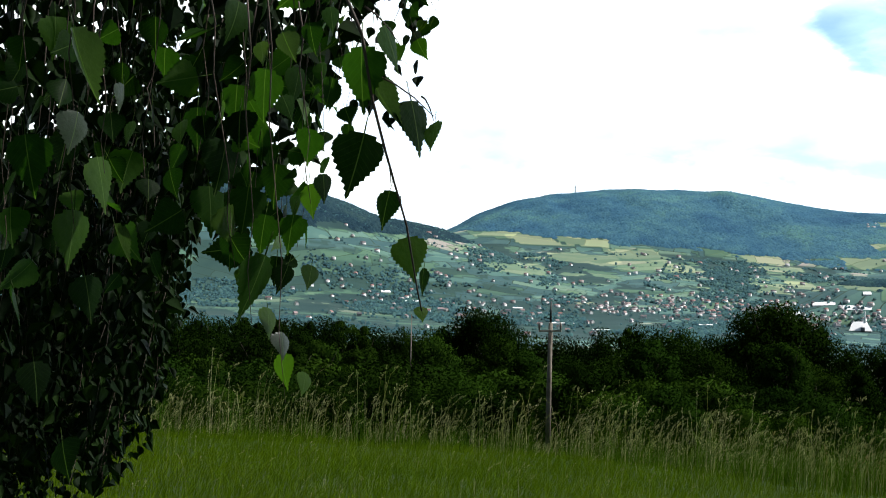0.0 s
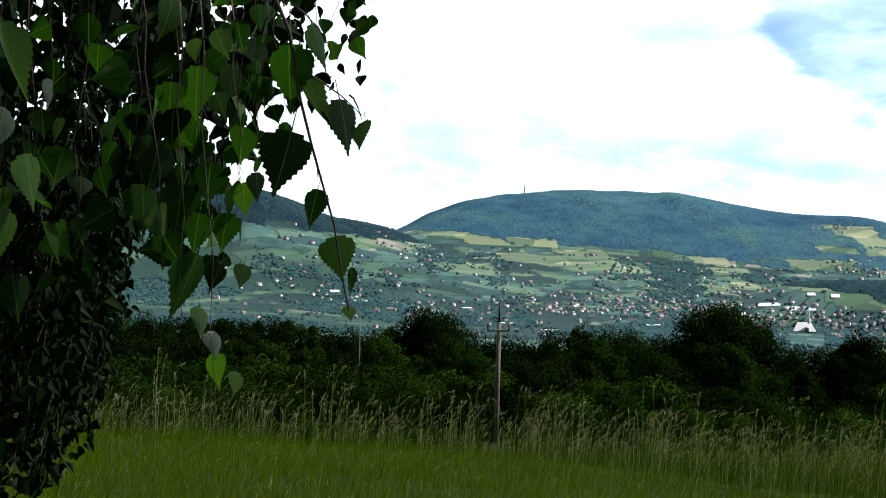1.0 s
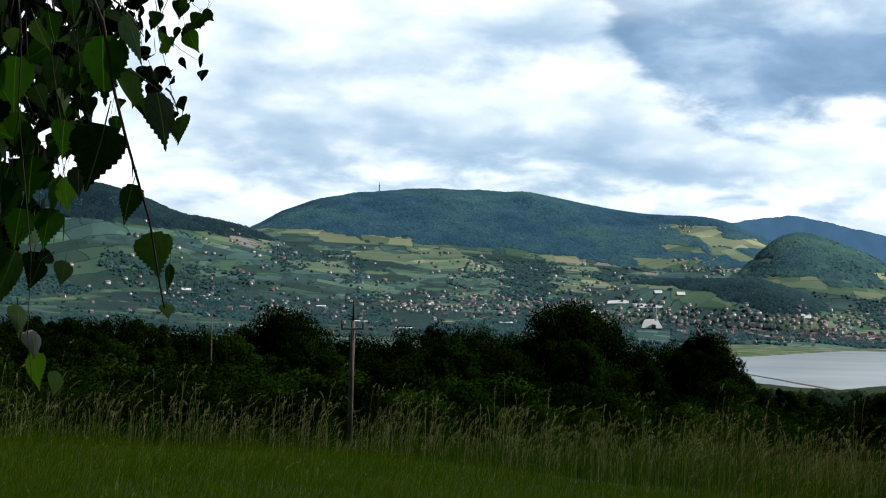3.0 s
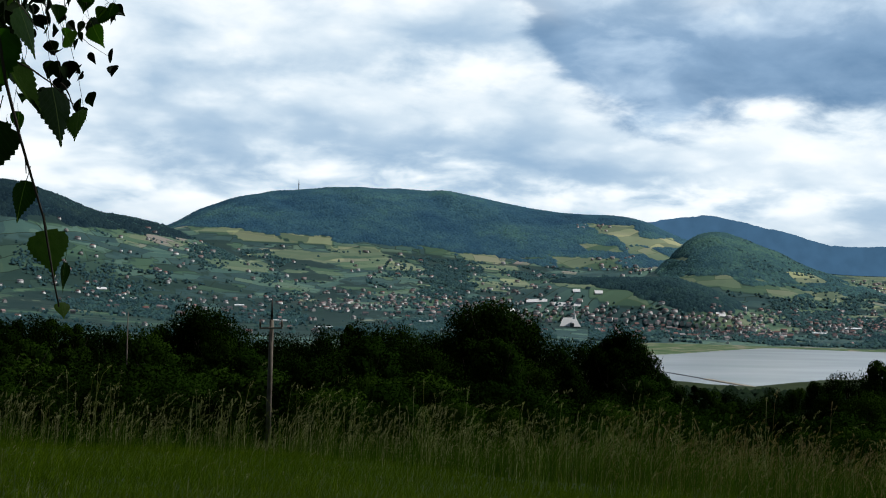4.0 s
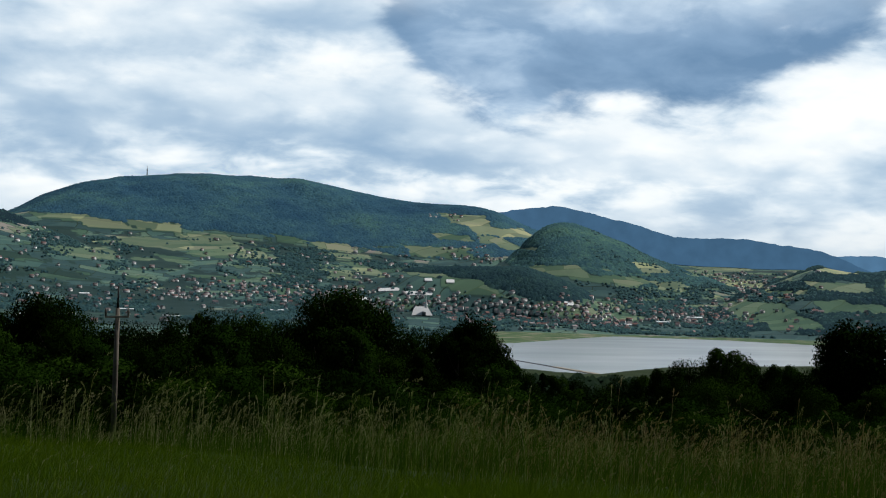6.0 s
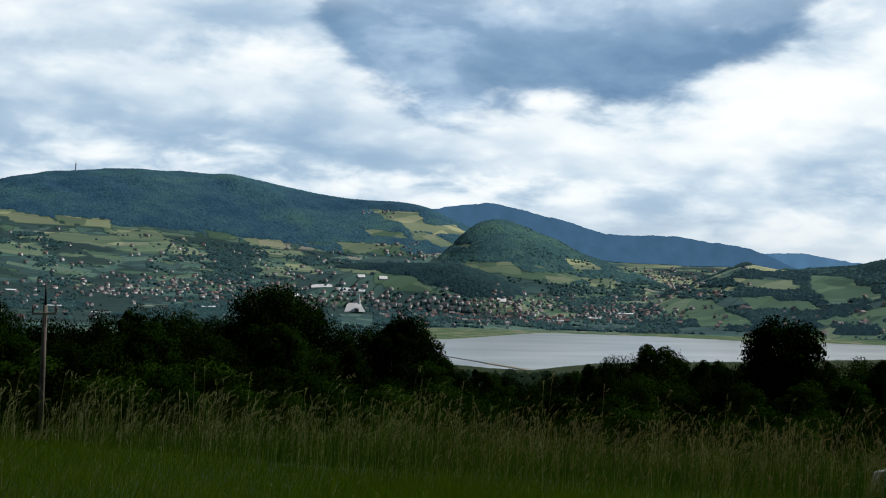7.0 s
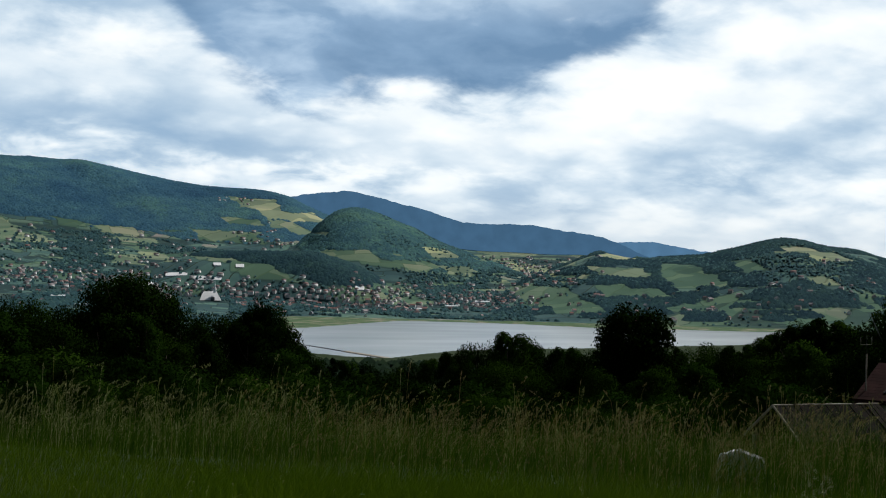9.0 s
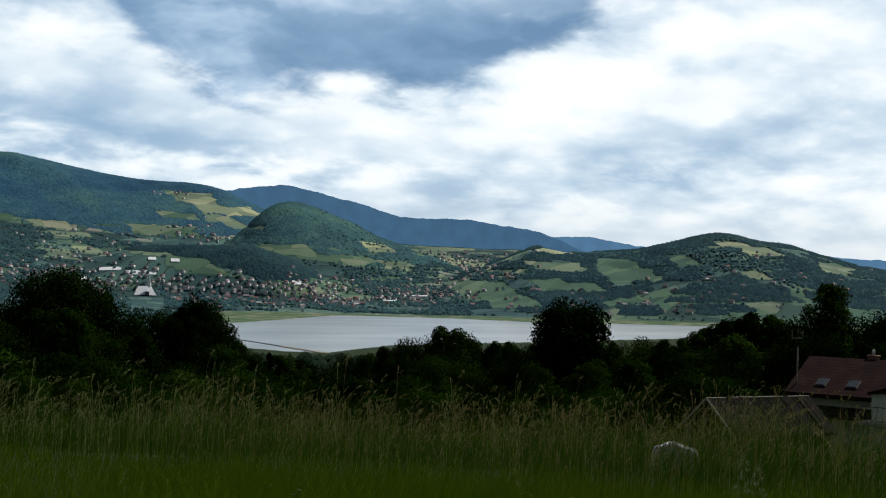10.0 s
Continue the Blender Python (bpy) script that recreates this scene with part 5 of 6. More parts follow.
for v in bm.verts:
    px, py = v.co.x * 2, v.co.y * 2
    fall = max(0.0, abs(px) - 0.9) / 0.1
    hang = max(0.0, abs(py) - 0.72) / 0.28
    v.co.x, v.co.y = px * 0.52 + 0.006 * math.sin(py * 9), py * (0.4 - 0.1 * hang) + 0.014 * hang * math.sin(px * 16)
    v.co.z = 0.70 - 0.16 * abs(px + 0.15) - 0.05 * py - 0.6 * hang - 0.5 * fall * (1 - 0.6 * hang) + 0.004 * math.sin(px * 11 + py * 7)
bmesh.ops.solidify(bm, geom=bm.faces[:], thickness=0.008)
part("cover", bm, M_sheet, sheet)
part("stack", box((0.75, 0.5, 0.42), (0, 0, 0.18), bevel=0.03), M_shed, sheet)


# ---- grass ----
def blades(name, pts, tall, wide, bend, mat, label, segs=3):
    """Bent tapering blades standing on the points."""
    n = len(pts)
    ang = RNG.uniform(0, math.tau, n)
    side = np.stack([np.cos(ang), np.sin(ang), 0 * ang], -1)
    lean_a = RNG.normal(0.2, 1.3, n)
    lean = np.stack([np.cos(lean_a), np.sin(lean_a), 0 * ang], -1) * (bend * RNG.uniform(0.2, 1.0, n))[:, None]
    rows = []
    for k in range(segs + 1):
        u = k / segs
        mid = pts + np.array([0, 0, 1.0]) * (tall * (u - 0.15 * u * u * bend))[:, None] + lean * (tall * u * u)[:, None]
        w = (wide * (1 - u ** 1.5))[:, None] * 0.5 + 0.0004
        rows += [mid - side * w, mid + side * w]
    v = np.stack(rows, 1)
    q = np.array([[2 * k, 2 * k + 1, 2 * k + 3, 2 * k + 2] for k in range(segs)])
    f = q[None] + (np.arange(n) * 2 * (segs + 1))[:, None, None]
    ob = new(name, mesh_of(name, v.reshape(-1, 3), f.reshape(-1, 4), mat))
    return tagged(ob, label, "grass", kind="stuff")


def seeded(name, pts, tall, mat_head, label, grain=1.0):
    """Grass stems that carry loose seed heads, bending over at the tip."""
    n = len(pts)
    lean_a = RNG.normal(0.1, 0.9, n)
    reach = (tall * RNG.uniform(0.03, 0.6, n) ** 1.4)[:, None]
    lean = np.stack([np.cos(lean_a), np.sin(lean_a), 0 * lean_a], -1) * reach
    side = np.stack([np.cos(lean_a + 1.2), np.sin(lean_a + 1.2), 0 * lean_a], -1)
    rows = []
    us = np.array([0, 0.45, 0.8, 1.0])
    for u in us:
        mid = pts + np.array([0, 0, 1.0]) * (tall * (u - 0.16 * u ** 5))[:, None] + lean * u ** 3
        rows += [mid - side * (0.0027 * np.ones(n) * grain)[:, None], mid + side * (0.0027 * np.ones(n) * grain)[:, None]]
    v1 = np.stack(rows, 1)
    q = np.array([[2 * k, 2 * k + 1, 2 * k + 3, 2 * k + 2] for k in range(3)])
    f1 = (q[None] + (np.arange(n) * 8)[:, None, None]).reshape(-1, 4)
    head = RNG.uniform(0.15, 0.36, n) * grain
    spread = RNG.uniform(0.02, 0.13, n)
    m = 18
    cs, axes = [], []
    for k in range(m):
        u = 1 - (head / tall) * (1 - k / (m - 1))
        mid = pts + np.array([0, 0, 1.0]) * (tall * (u - 0.16 * u ** 5))[:, None] + lean * (u ** 3)[:, None]
        sway = RNG.normal(0, 1, (n, 3)) * (head * spread * (1.15 - 0.9 * k / (m - 1)))[:, None]
        cs.append(mid + sway)
    c = np.stack(cs, 1).reshape(-1, 3)
    d = np.repeat(np.array([[0.25, 0.0, 1.0]]) + RNG.normal(0, 0.25, (n, 3)), m, 0)
    d /= np.linalg.norm(d, axis=1, keepdims=True)
    s = np.cross(d, RNG.normal(0, 1, d.shape))
    s /= np.linalg.norm(s, axis=1, keepdims=True)
    ln = RNG.uniform(0.011, 0.026, (len(c), 1)) * np.repeat(np.ones(n) * grain, m)[:, None]
    v2 = np.stack([c - d * ln, c + s * ln * 0.28, c + d * ln, c - s * ln * 0.28], 1)
    f2 = (np.arange(len(c)) * 4)[:, None] + np.array([[0, 1, 2, 3]]) + n * 8
    v = np.concatenate([v1.reshape(-1, 3), v2.reshape(-1, 3)])
    f = np.concatenate([f1, f2])
    ob = new(name, mesh_of(name, v, f, mat_head))
    return tagged(ob, label, "grass", kind="stuff")


def edge_of(a):
    """Where the mown meadow ends and the tall grass starts."""
    return np.interp(a, [-24, -13, 5, 13, 18, 22, 30, 54], [21.6, 21.8, 21.6, 21.2, 19.6, 17.5, 16.5, 16])


def plots(n, a0, a1, r0, r1):
    a, r = sector(n, a0, a1, r0, r1)
    return a, r


a, r = plots(230000, -21, 53, 7.0, 23)
keep = (r < edge_of(a) + 0.6) & (RNG.uniform(0, 1, len(a)) < np.clip(13 / r, 0.4, 1))
a, r = a[keep], r[keep]
tall = RNG.uniform(0.09, 0.24, len(a)) * (1 + 1.9 * smooth((a - 15) / 8)) * (0.7 + 0.6 * fbm(a / 3, r / 2, 12))
blades("meadow_grass", to_xyz(a, r), tall, RNG.uniform(0.003, 0.0065, len(a)), 0.9, M_meadow_blade, "short green meadow grass on the near slope", 2)
a, r = plots(125000, -23, 54, 13, 52)
inside = (r > edge_of(a) + RNG.normal(0, 0.35, len(a))) & (RNG.uniform(0, 1, len(a)) < np.clip(22 / r, 0.3, 1) ** 1.3)
a, r = a[inside], r[inside]
gap = np.where((np.abs(a - 4.85) < 0.45) & (r > 22), 0.5, np.where((np.abs(a - 42.3) < 1.3) & (r < 27) & (r > 19), 0.85, 1.0))
dense = np.interp(a, [-24, 5, 10, 15, 20], [0.3, 0.3, 0.5, 0.85, 1.0])
some = (RNG.uniform(0, 1, len(a)) < dense) | (r < edge_of(a) + 1.0)
a, r, gap, dense = a[some], r[some], gap[some], dense[some]
lift = gap * (0.55 + 0.45 * dense) * (0.35 + 1.7 * np.clip(fbm(a / 0.9 + 40, r / 2.5, 29) * 1.5 - 0.25, 0, 1))
blades("tall_grass", to_xyz(a, r), RNG.uniform(0.3, 1.0, len(a)) * lift * (1 + 0.2 * smooth((a - 36) / 8) + 0.55 * smooth((a - 43) / 2) * smooth((r - 27) / 5)), RNG.uniform(0.005, 0.010, len(a)), 0.85, M_tall_blade, "tall uncut grass in a broad band across the slope", 3)
a, r = plots(26000, -23, 54, 13, 40)
inside = (r > edge_of(a) + 0.5 + RNG.normal(0, 0.4, len(a))) & (RNG.uniform(0, 1, len(a)) < np.clip(22 / r, 0.3, 1) ** 1.2)
a, r = a[inside], r[inside]
thick = fbm(a / 0.9 + 40, r / 2.5, 29)
few = RNG.uniform(0, 1, len(a)) < np.clip((thick - 0.3) * 2.6, 0.08, 1) * np.interp(a, [-24, 5, 14, 20], [0.42, 0.42, 0.75, 1.0])
a, r, thick = a[few], r[few], thick[few]
tallest = RNG.uniform(0.35, 1.25, len(a)) * (0.35 + 1.4 * np.clip(thick * 1.5 - 0.25, 0, 1)) + (RNG.uniform(0, 1, len(a)) < 0.08) * RNG.uniform(0.2, 0.5, len(a))
tallest = tallest * np.where((np.abs(a - 4.85) < 0.5) & (r > 22), 0.4, 1.0) * (1 + 0.1 * smooth((a - 36) / 8) + 0.35 * smooth((a - 43) / 2) * smooth((r - 27) / 5))
russet = RNG.uniform(0, 1, len(a)) < 0.75 * smooth((a - 14) / 16)
for mask, mat, name, label in ((~russet, M_seed, "seeding_grass", "buff seed heads of tall grass above the meadow"), (russet, M_russet, "russet_grass", "russet seed heads of tall grass above the meadow")):
    seeded(name, to_xyz(a[mask], r[mask]), tallest[mask], mat, label, np.clip(r[mask] / 26, 0.4, 1.0))
a, r = plots(420, -20, 53, 9, 20)
seeded("meadow_stalks", to_xyz(a, r), RNG.uniform(0.25, 0.6, len(a)), M_seed, "single seed stalks standing in the short grass", 0.4)


# ---- weeds in the near grass ----
def birch_outline(n=11):
    """Half outline of a doubly toothed birch leaf, base at 0, tip at 1: (along, half-width)."""
    pts = [(0.0, 0.02)]
    for k in range(n):
        u = (k + 0.5) / n
        w = float(np.interp(u, [0, 0.06, 0.14, 0.24, 0.36, 0.5, 0.68, 0.84, 1], [0.12, 0.31, 0.44, 0.49, 0.48, 0.40, 0.25, 0.11, 0.02]))
        tooth = 0.014 + 0.010 * ((k * 7) % 5) / 4
        pts.append((u - 0.034, w * (0.985 - tooth)))
        pts.append((u - 0.008, w * 1.0))
        pts.append((u + 0.006, w * (0.99 - tooth * 0.5)))
        pts.append((u + 0.028, w * (1.0 + tooth)))
    return pts


def leaf_mesh(name, fold, curl, mat):
    """A toothed leaf, folded along its midrib and curled, hanging down from its stalk; length 1."""
    half = birch_outline()
    bm = bmesh.new()

    def at(u, w):
        return (w * math.cos(fold), abs(w) * math.sin(fold) + curl * u * u, -u)
    mid = [bm.verts.new(at(u, 0)) for u, _ in half] + [bm.verts.new(at(1.05, 0))]
    for s in (-1, 1):
        out = [bm.verts.new(at(u, s * w)) for u, w in half]
        for i in range(len(half) - 1):
            f = (mid[i], mid[i + 1], out[i + 1], out[i])
            bm.faces.new(f if s > 0 else f[::-1])
        t = (mid[-2], mid[-1], out[-1])
        bm.faces.new(t if s > 0 else t[::-1])
    rod([(0, 0.006, 0.36), (0, 0.01, 0.15), (0, 0.004, 0.0)], [0.012, 0.012, 0.014], 4, bm)
    me = bpy.data.meshes.new(name)
    bm.to_mesh(me)
    bm.free()
    for p in me.polygons:
        p.use_smooth = True
    me.materials.append(mat)
    return me


LEAVES = [leaf_mesh("leaf", f, c, m) for f, c, m in ((0.10, 0.10, M_near_leaf), (0.35, 0.2, M_near_leaf), (-0.2, -0.12, M_near_leaf), (0.6, 0.05, M_near_leaf), (0.2, -0.25, M_bright_leaf))]
HERO = [leaf_mesh("leaf", f, c, m) for f, c, m in ((0.12, 0.08, M_near_leaf), (0.10, 0.06, M_bright_leaf), (0.30, 0.14, M_sheen_leaf), (-0.16, -0.1, M_near_leaf))]
WEED_LEAF = leaf_mesh("weed_leaf", 0.15, 0.3, M_weed)


def weed(a, r, tall, n):
    p = to_xyz(np.array(float(a)), np.array(float(r)))
    w = tagged(new("weed"), "leafy weed with pale green leaves in the grass", "weed", "weeds in the meadow")
    w.location = p
    part("stem", rod([(0, 0, -0.05), (0.01, 0, tall * 0.5), (0.03, 0.01, tall)], [0.006, 0.005, 0.002], 6), M_weed, w)
    for k in range(n):
        o = part("leaf", WEED_LEAF, None, w)
        s = 0.075 * (1.2 - 0.5 * k / n)
        o.matrix_basis = pose(0.01, 0, tall * (0.35 + 0.65 * k / n), -100, 0, k * 137.5) @ Matrix.Scale(s, 4)


def flower_stalk(a, r, tall):
    p = to_xyz(np.array(float(a)), np.array(float(r)))
    w = tagged(new("wildflower"), "slender wildflower with loose pale cream flower heads", "flower", "wildflowers in the meadow")
    w.location = p
    part("stem", rod([(0, 0, -0.05), (0.02, 0, tall * 0.5), (0.05, 0.01, tall)], [0.004, 0.004, 0.002], 6), M_weed, w)
    for k in range(9):
        u = 0.55 + 0.45 * k / 8
        c = RNG.normal(0, 0.018, (26, 3)) + np.array([0.05 * u + 0.07 * (1.1 - u) * math.cos(k * 2.4) * 2, 0.07 * math.sin(k * 2.4), tall * u])
        v, f = leaf_cards(c, np.tile([[0.0, -0.6, 0.8]], (26, 1)), 0.007)
        tagged(part("flower_head", mesh_of("flower_head", v, f, M_flower), None, w, "pale cream flower head"), kind="stuff")


for a, r, tall in ((45.3, 15.2, 0.85), (45.9, 15.6, 0.7), (50.6, 20.0, 0.9)):
    flower_stalk(a, r, tall)
for a, r, tall, n in ((25.6, 11.2, 0.62, 9), (26.4, 11.4, 0.5, 7), (24.4, 11.6, 0.4, 6)):
    weed(a, r, tall, n)


# ---- the hanging birch ----
birch = tagged(new("birch_tree"), "weeping birch with drooping twigs of toothed green leaves", "tree")
birch.location = (-2.6, 3.2, 0.0)
BASE = Vector((-2.6, 3.2, 0.0))
part("trunk", rod([(0, 0, -0.5), (0.03, 0, 1.5), (-0.05, 0.05, 3.5), (0.05, 0.0, 5.5), (0.1, 0.1, 7.5)], [0.2, 0.17, 0.14, 0.09, 0.03], 14), M_birch, birch)
EYE0 = Vector((0, 0, EYE))


def seen_at(a, e, d):
    """A place by bearing, height angle and distance from the walker's first stand."""
    return EYE0 + Vector((math.sin(radians(a)) * math.cos(radians(e)), math.cos(radians(a)) * math.cos(radians(e)), math.sin(radians(e)))) * d


def local(p):
    return Vector(p) - BASE


for (a, e, d), z0 in (((-6, 22, 1.3), 3.0), ((-14, 26, 2.0), 3.2), ((-18, 20, 3.2), 2.6), ((-12, 24, 2.8), 3.9), ((-20, 16, 4.5), 3.3)):
    end = local(seen_at(a, e, d))
    start = Vector((0, 0, z0))
    mid = start.lerp(end, 0.5) + Vector((0, 0, 0.35))
    part("limb", rod([start, mid, end], [0.05, 0.032, 0.012], 8), M_bark, birch)

many_v, many_f, count, near_leaves = [], [], 0, 0
FLAT = []
for fold, curl in ((0.10, 0.10), (0.35, 0.2), (-0.2, -0.12), (0.6, 0.05), (0.2, -0.25)):
    half = [(0.0, 0.09), (0.1, 0.36), (0.26, 0.48), (0.48, 0.40), (0.74, 0.18)]
    v = [(0, curl * u * u, -u) for u, _ in half] + [(0, curl, -1.05)]
    v += [(s * w * math.cos(fold), w * math.sin(fold) + curl * u * u, -u) for s in (-1, 1) for u, w in half]
    tri = []
    for o in (6, 11):
        for i in range(4):
            tri += [(i, i + 1, o + i + 1), (i, o + i + 1, o + i)]
        tri.append((4, 5, o + 4))
    FLAT.append((np.array(v), np.array(tri)))


def hang_leaf(p, size, turn, tilt, roll, kind, single):
    """One leaf with its stalk's end at p (place in the world)."""
    global count, near_leaves
    m = Matrix.Translation(local(p)) @ Euler((radians(tilt), radians(roll), radians(turn))).to_matrix().to_4x4() @ Matrix.Scale(size, 4) @ Matrix.Translation((0, 0, -0.3))
    if single and near_leaves < 235:
        o = part("leaf", LEAVES[kind], None, birch)
        o.matrix_basis = m
        near_leaves += 1
    else:
        v, f = FLAT[kind]
        mm = np.array(m)
        many_v.append(v @ mm[:3, :3].T + mm[:3, 3])
        many_f.append(f + count)
        count += len(v)


def strand(points, leaf, step, single, thick=0.0016, skip=0.0):
    """A thin hanging twig through the points, with leaves on short stalks to either side."""
    pts = [Vector(p) for p in points]
    fine_pts = []
    for p, q in zip(pts, pts[1:]):
        k = max(2, int((q - p).length / step))
        fine_pts += [p.lerp(q, i / k) for i in range(k)]
    fine_pts.append(pts[-1])
    for i, p in enumerate(fine_pts):
        if RNG.uniform(0, 1) < skip * (1 - i / len(fine_pts)):
            continue
        s = leaf * RNG.uniform(0.7, 1.2)
        turn = float(RNG.uniform(0, 360))
        p = p + Vector(RNG.normal(0, 0.22 * leaf, 3))
        hang_leaf(p, float(s), turn, float(RNG.normal(0, 26)) + 8, float(RNG.normal(0, 32)), int(RNG.integers(0, 5)), single)
    return [local(p) for p in fine_pts], thick


def twig(line, thick, name="twig"):
    n = len(line)
    part(name, rod(line, [thick * (1.0 - 0.65 * i / max(1, n - 1)) for i in range(n)], 5), M_twig, birch)


# leaves that stand out: bearing and height angle of the base, the way to the tip, width, kind
FRONT_LEAVES = [
    (-2.97, 12.10, 0.88, -2.10, 0.80, 0), (-3.98, 11.14, 0.00, -3.05, 2.07, 0), (-3.48, 9.65, 1.24, -2.35, 1.03, 2), (-1.65, 8.79, 0.63, -2.51, 1.36, 0), (-0.54, 7.83, -0.12, -1.36, 0.80, 1), (-3.75, 7.26, -0.64, -3.01, 2.44, 0), (-2.53, 4.71, -0.44, -1.81, 1.13, 0),
    (-1.65, 2.60, 0.41, -2.05, 1.74, 1), (-0.90, 1.21, -0.15, -1.31, 0.47, 0), (-1.02, -0.54, 0.15, -0.71, 0.66, 1), (-5.23, 9.69, -0.40, -1.43, 0.94, 0), (-4.68, 8.40, 0.33, -0.80, 0.99, 0), (-6.37, 12.09, 0.25, -1.48, 0.99, 0), (-5.44, 12.82, 0.21, -1.18, 0.80, 0)]
MID_LEAVES = [
    (-8.29, 9.96, -0.14, -2.37, 1.55, 1), (-8.53, 11.14, 0.18, -1.09, 0.75, 1), (-7.58, 11.59, 0.55, -1.32, 1.17, 2), (-6.24, 7.38, -0.16, -1.73, 1.32, 0), (-6.17, 4.89, 0.12, -1.58, 1.08, 1), (-5.57, 5.37, 0.16, -1.37, 0.85, 0), (-8.06, 1.62, -0.97, -3.12, 1.46, 0),
    (-7.90, -0.74, 0.17, -1.42, 0.77, 1), (-7.26, -1.82, 0.24, -1.21, 0.85, 2), (-7.26, -2.79, 0.27, -1.66, 0.94, 1), (-6.12, -3.63, -0.10, -1.06, 0.70, 1), (-5.97, 1.21, -0.15, -1.13, 0.85, 1), (-7.50, 8.79, 0.54, -1.11, 0.94, 0), (-7.04, 1.19, -0.42, -1.34, 0.94, 0)]
LEFT_LEAVES = [
    (-18.58, 6.52, 0.37, -2.76, 1.97, 0), (-16.76, 11.24, 0.83, -3.44, 1.32, 2), (-14.50, 8.93, -0.01, -1.28, 0.47, 2), (-15.53, 5.71, 0.56, -2.45, 1.22, 1), (-16.41, 3.35, -0.10, -2.67, 1.60, 1), (-16.41, 7.63, -0.18, -1.82, 1.46, 2), (-11.98, 7.43, 0.06, -1.05, 0.75, 1),
    (-14.72, 2.82, 0.54, -1.93, 0.52, 2), (-15.89, 0.50, 0.45, -2.07, 1.50, 0), (-18.77, 10.69, -0.14, -1.45, 1.41, 0), (-14.06, 7.35, -0.21, -1.13, 0.47, 1), (-12.41, 5.31, 0.29, -1.29, 0.94, 0), (-17.89, -3.26, 0.30, -1.94, 1.50, 0), (-16.61, -6.65, 0.24, -1.68, 1.32, 0)]
DARK_LEAVES = [
    (-9.96, 6.67, -0.31, -2.41, 1.88, 0), (-8.90, 4.69, -0.19, -2.29, 1.97, 0), (-10.65, 4.63, 0.27, -2.27, 1.64, 0), (-8.11, 3.45, -0.32, -1.92, 1.41, 0), (-9.54, 9.20, -0.14, -2.14, 1.55, 0), 
    (-6.85, 3.49, -0.33, -1.80, 1.32, 0), (-7.67, 5.75, -0.20, -2.04, 1.50, 0), (-11.26, 8.12, -0.06, -2.01, 1.41, 0), (-9.60, 2.64, -0.15, -1.78, 1.17, 0), (-6.77, 10.08, -0.21, -1.77, 1.03, 0)]


def place_leaf(a, e, da, de, wide, kind, dist):
    """One near leaf by its base and tip, turned about its midrib until it shows that width."""
    base, tip = local(seen_at(a, e, dist)), local(seen_at(a + da, e + de, dist * (1 + float(RNG.normal(0, 0.006)))))
    long = (tip - base).length / 1.03
    shown = dist * math.tan(radians(wide)) / (0.98 * long)
    turn = math.acos(min(1.0, shown)) * (1 if RNG.uniform(0, 1) < 0.5 else -1)
    stretch = max(1.0, shown)
    back = (base - tip).normalized()
    view = (seen_at(a, e, 0.0) - seen_at(a, e, 1.0)).normalized()
    face = (view - back * view.dot(back)).normalized()
    side = back.cross(face)
    face, side = face * math.cos(turn) + side * math.sin(turn), side * math.cos(turn) - face * math.sin(turn)
    m = Matrix((-side, -face, back)).transposed().to_4x4()
    o = part("leaf", HERO[kind], None, birch)
    o.matrix_basis = Matrix.Translation(base) @ m @ Matrix.Diagonal((long * stretch, long, long, 1))


# the nearest twig, in front of everything
TWIG = ((-4.9, 15.0, 0.97), (-4.67, 13.15, 0.94), (-3.99, 11.69, 0.93), (-3.40, 8.69, 0.925), (-2.83, 6.67, 0.92), (-2.28, 4.90, 0.92), (-1.72, 3.11, 0.92), (-1.19, 0.30, 0.92), (-0.95, -0.75, 0.92))
line = [seen_at(*q) for q in TWIG]
twig([local(p) for p in line], 0.0016)
for group, dist in ((FRONT_LEAVES, 0.92), (MID_LEAVES, 1.27), (LEFT_LEAVES, 1.2), (DARK_LEAVES, 1.4)):
    for k, row in enumerate(group):
        place_leaf(*row, dist + 0.012 * (k % 5))
for (a0, e0), (a1, e1), d in (((-3.35, 9.9), (-0.6, 8.1), 0.925), ((-3.9, 12.9), (-2.2, 11.2), 0.925), ((-2.6, 5.9), (-2.5, 5.0), 0.92), ((-1.2, 9.0), (-0.6, 7.9), 0.925)):
    twig([local(seen_at(a0 + (a1 - a0) * k / 3, e0 + (e1 - e0) * k / 3 + 0.25 * math.sin(k * 1.05), d)) for k in range(4)], 0.0009)
for a0, e0, a1, e1 in ((-8.4, 14, -7.0, -5.0), (-18.8, 14, -18.6, 6), (-16.9, 14, -16.4, 2.5), (-15.6, 14, -15.2, 5), (-9.2, 13, -8.6, -1.5), (-6.9, 13, -6.1, 4.0), (-11.0, 14, -9.4, 1.0)):
    twig([local(seen_at(a0 + (a1 - a0) * k / 6 + 0.16 * math.sin(k * 2.1), e0 + (e1 - e0) * k / 6, 1.23)) for k in range(7)], 0.0009)

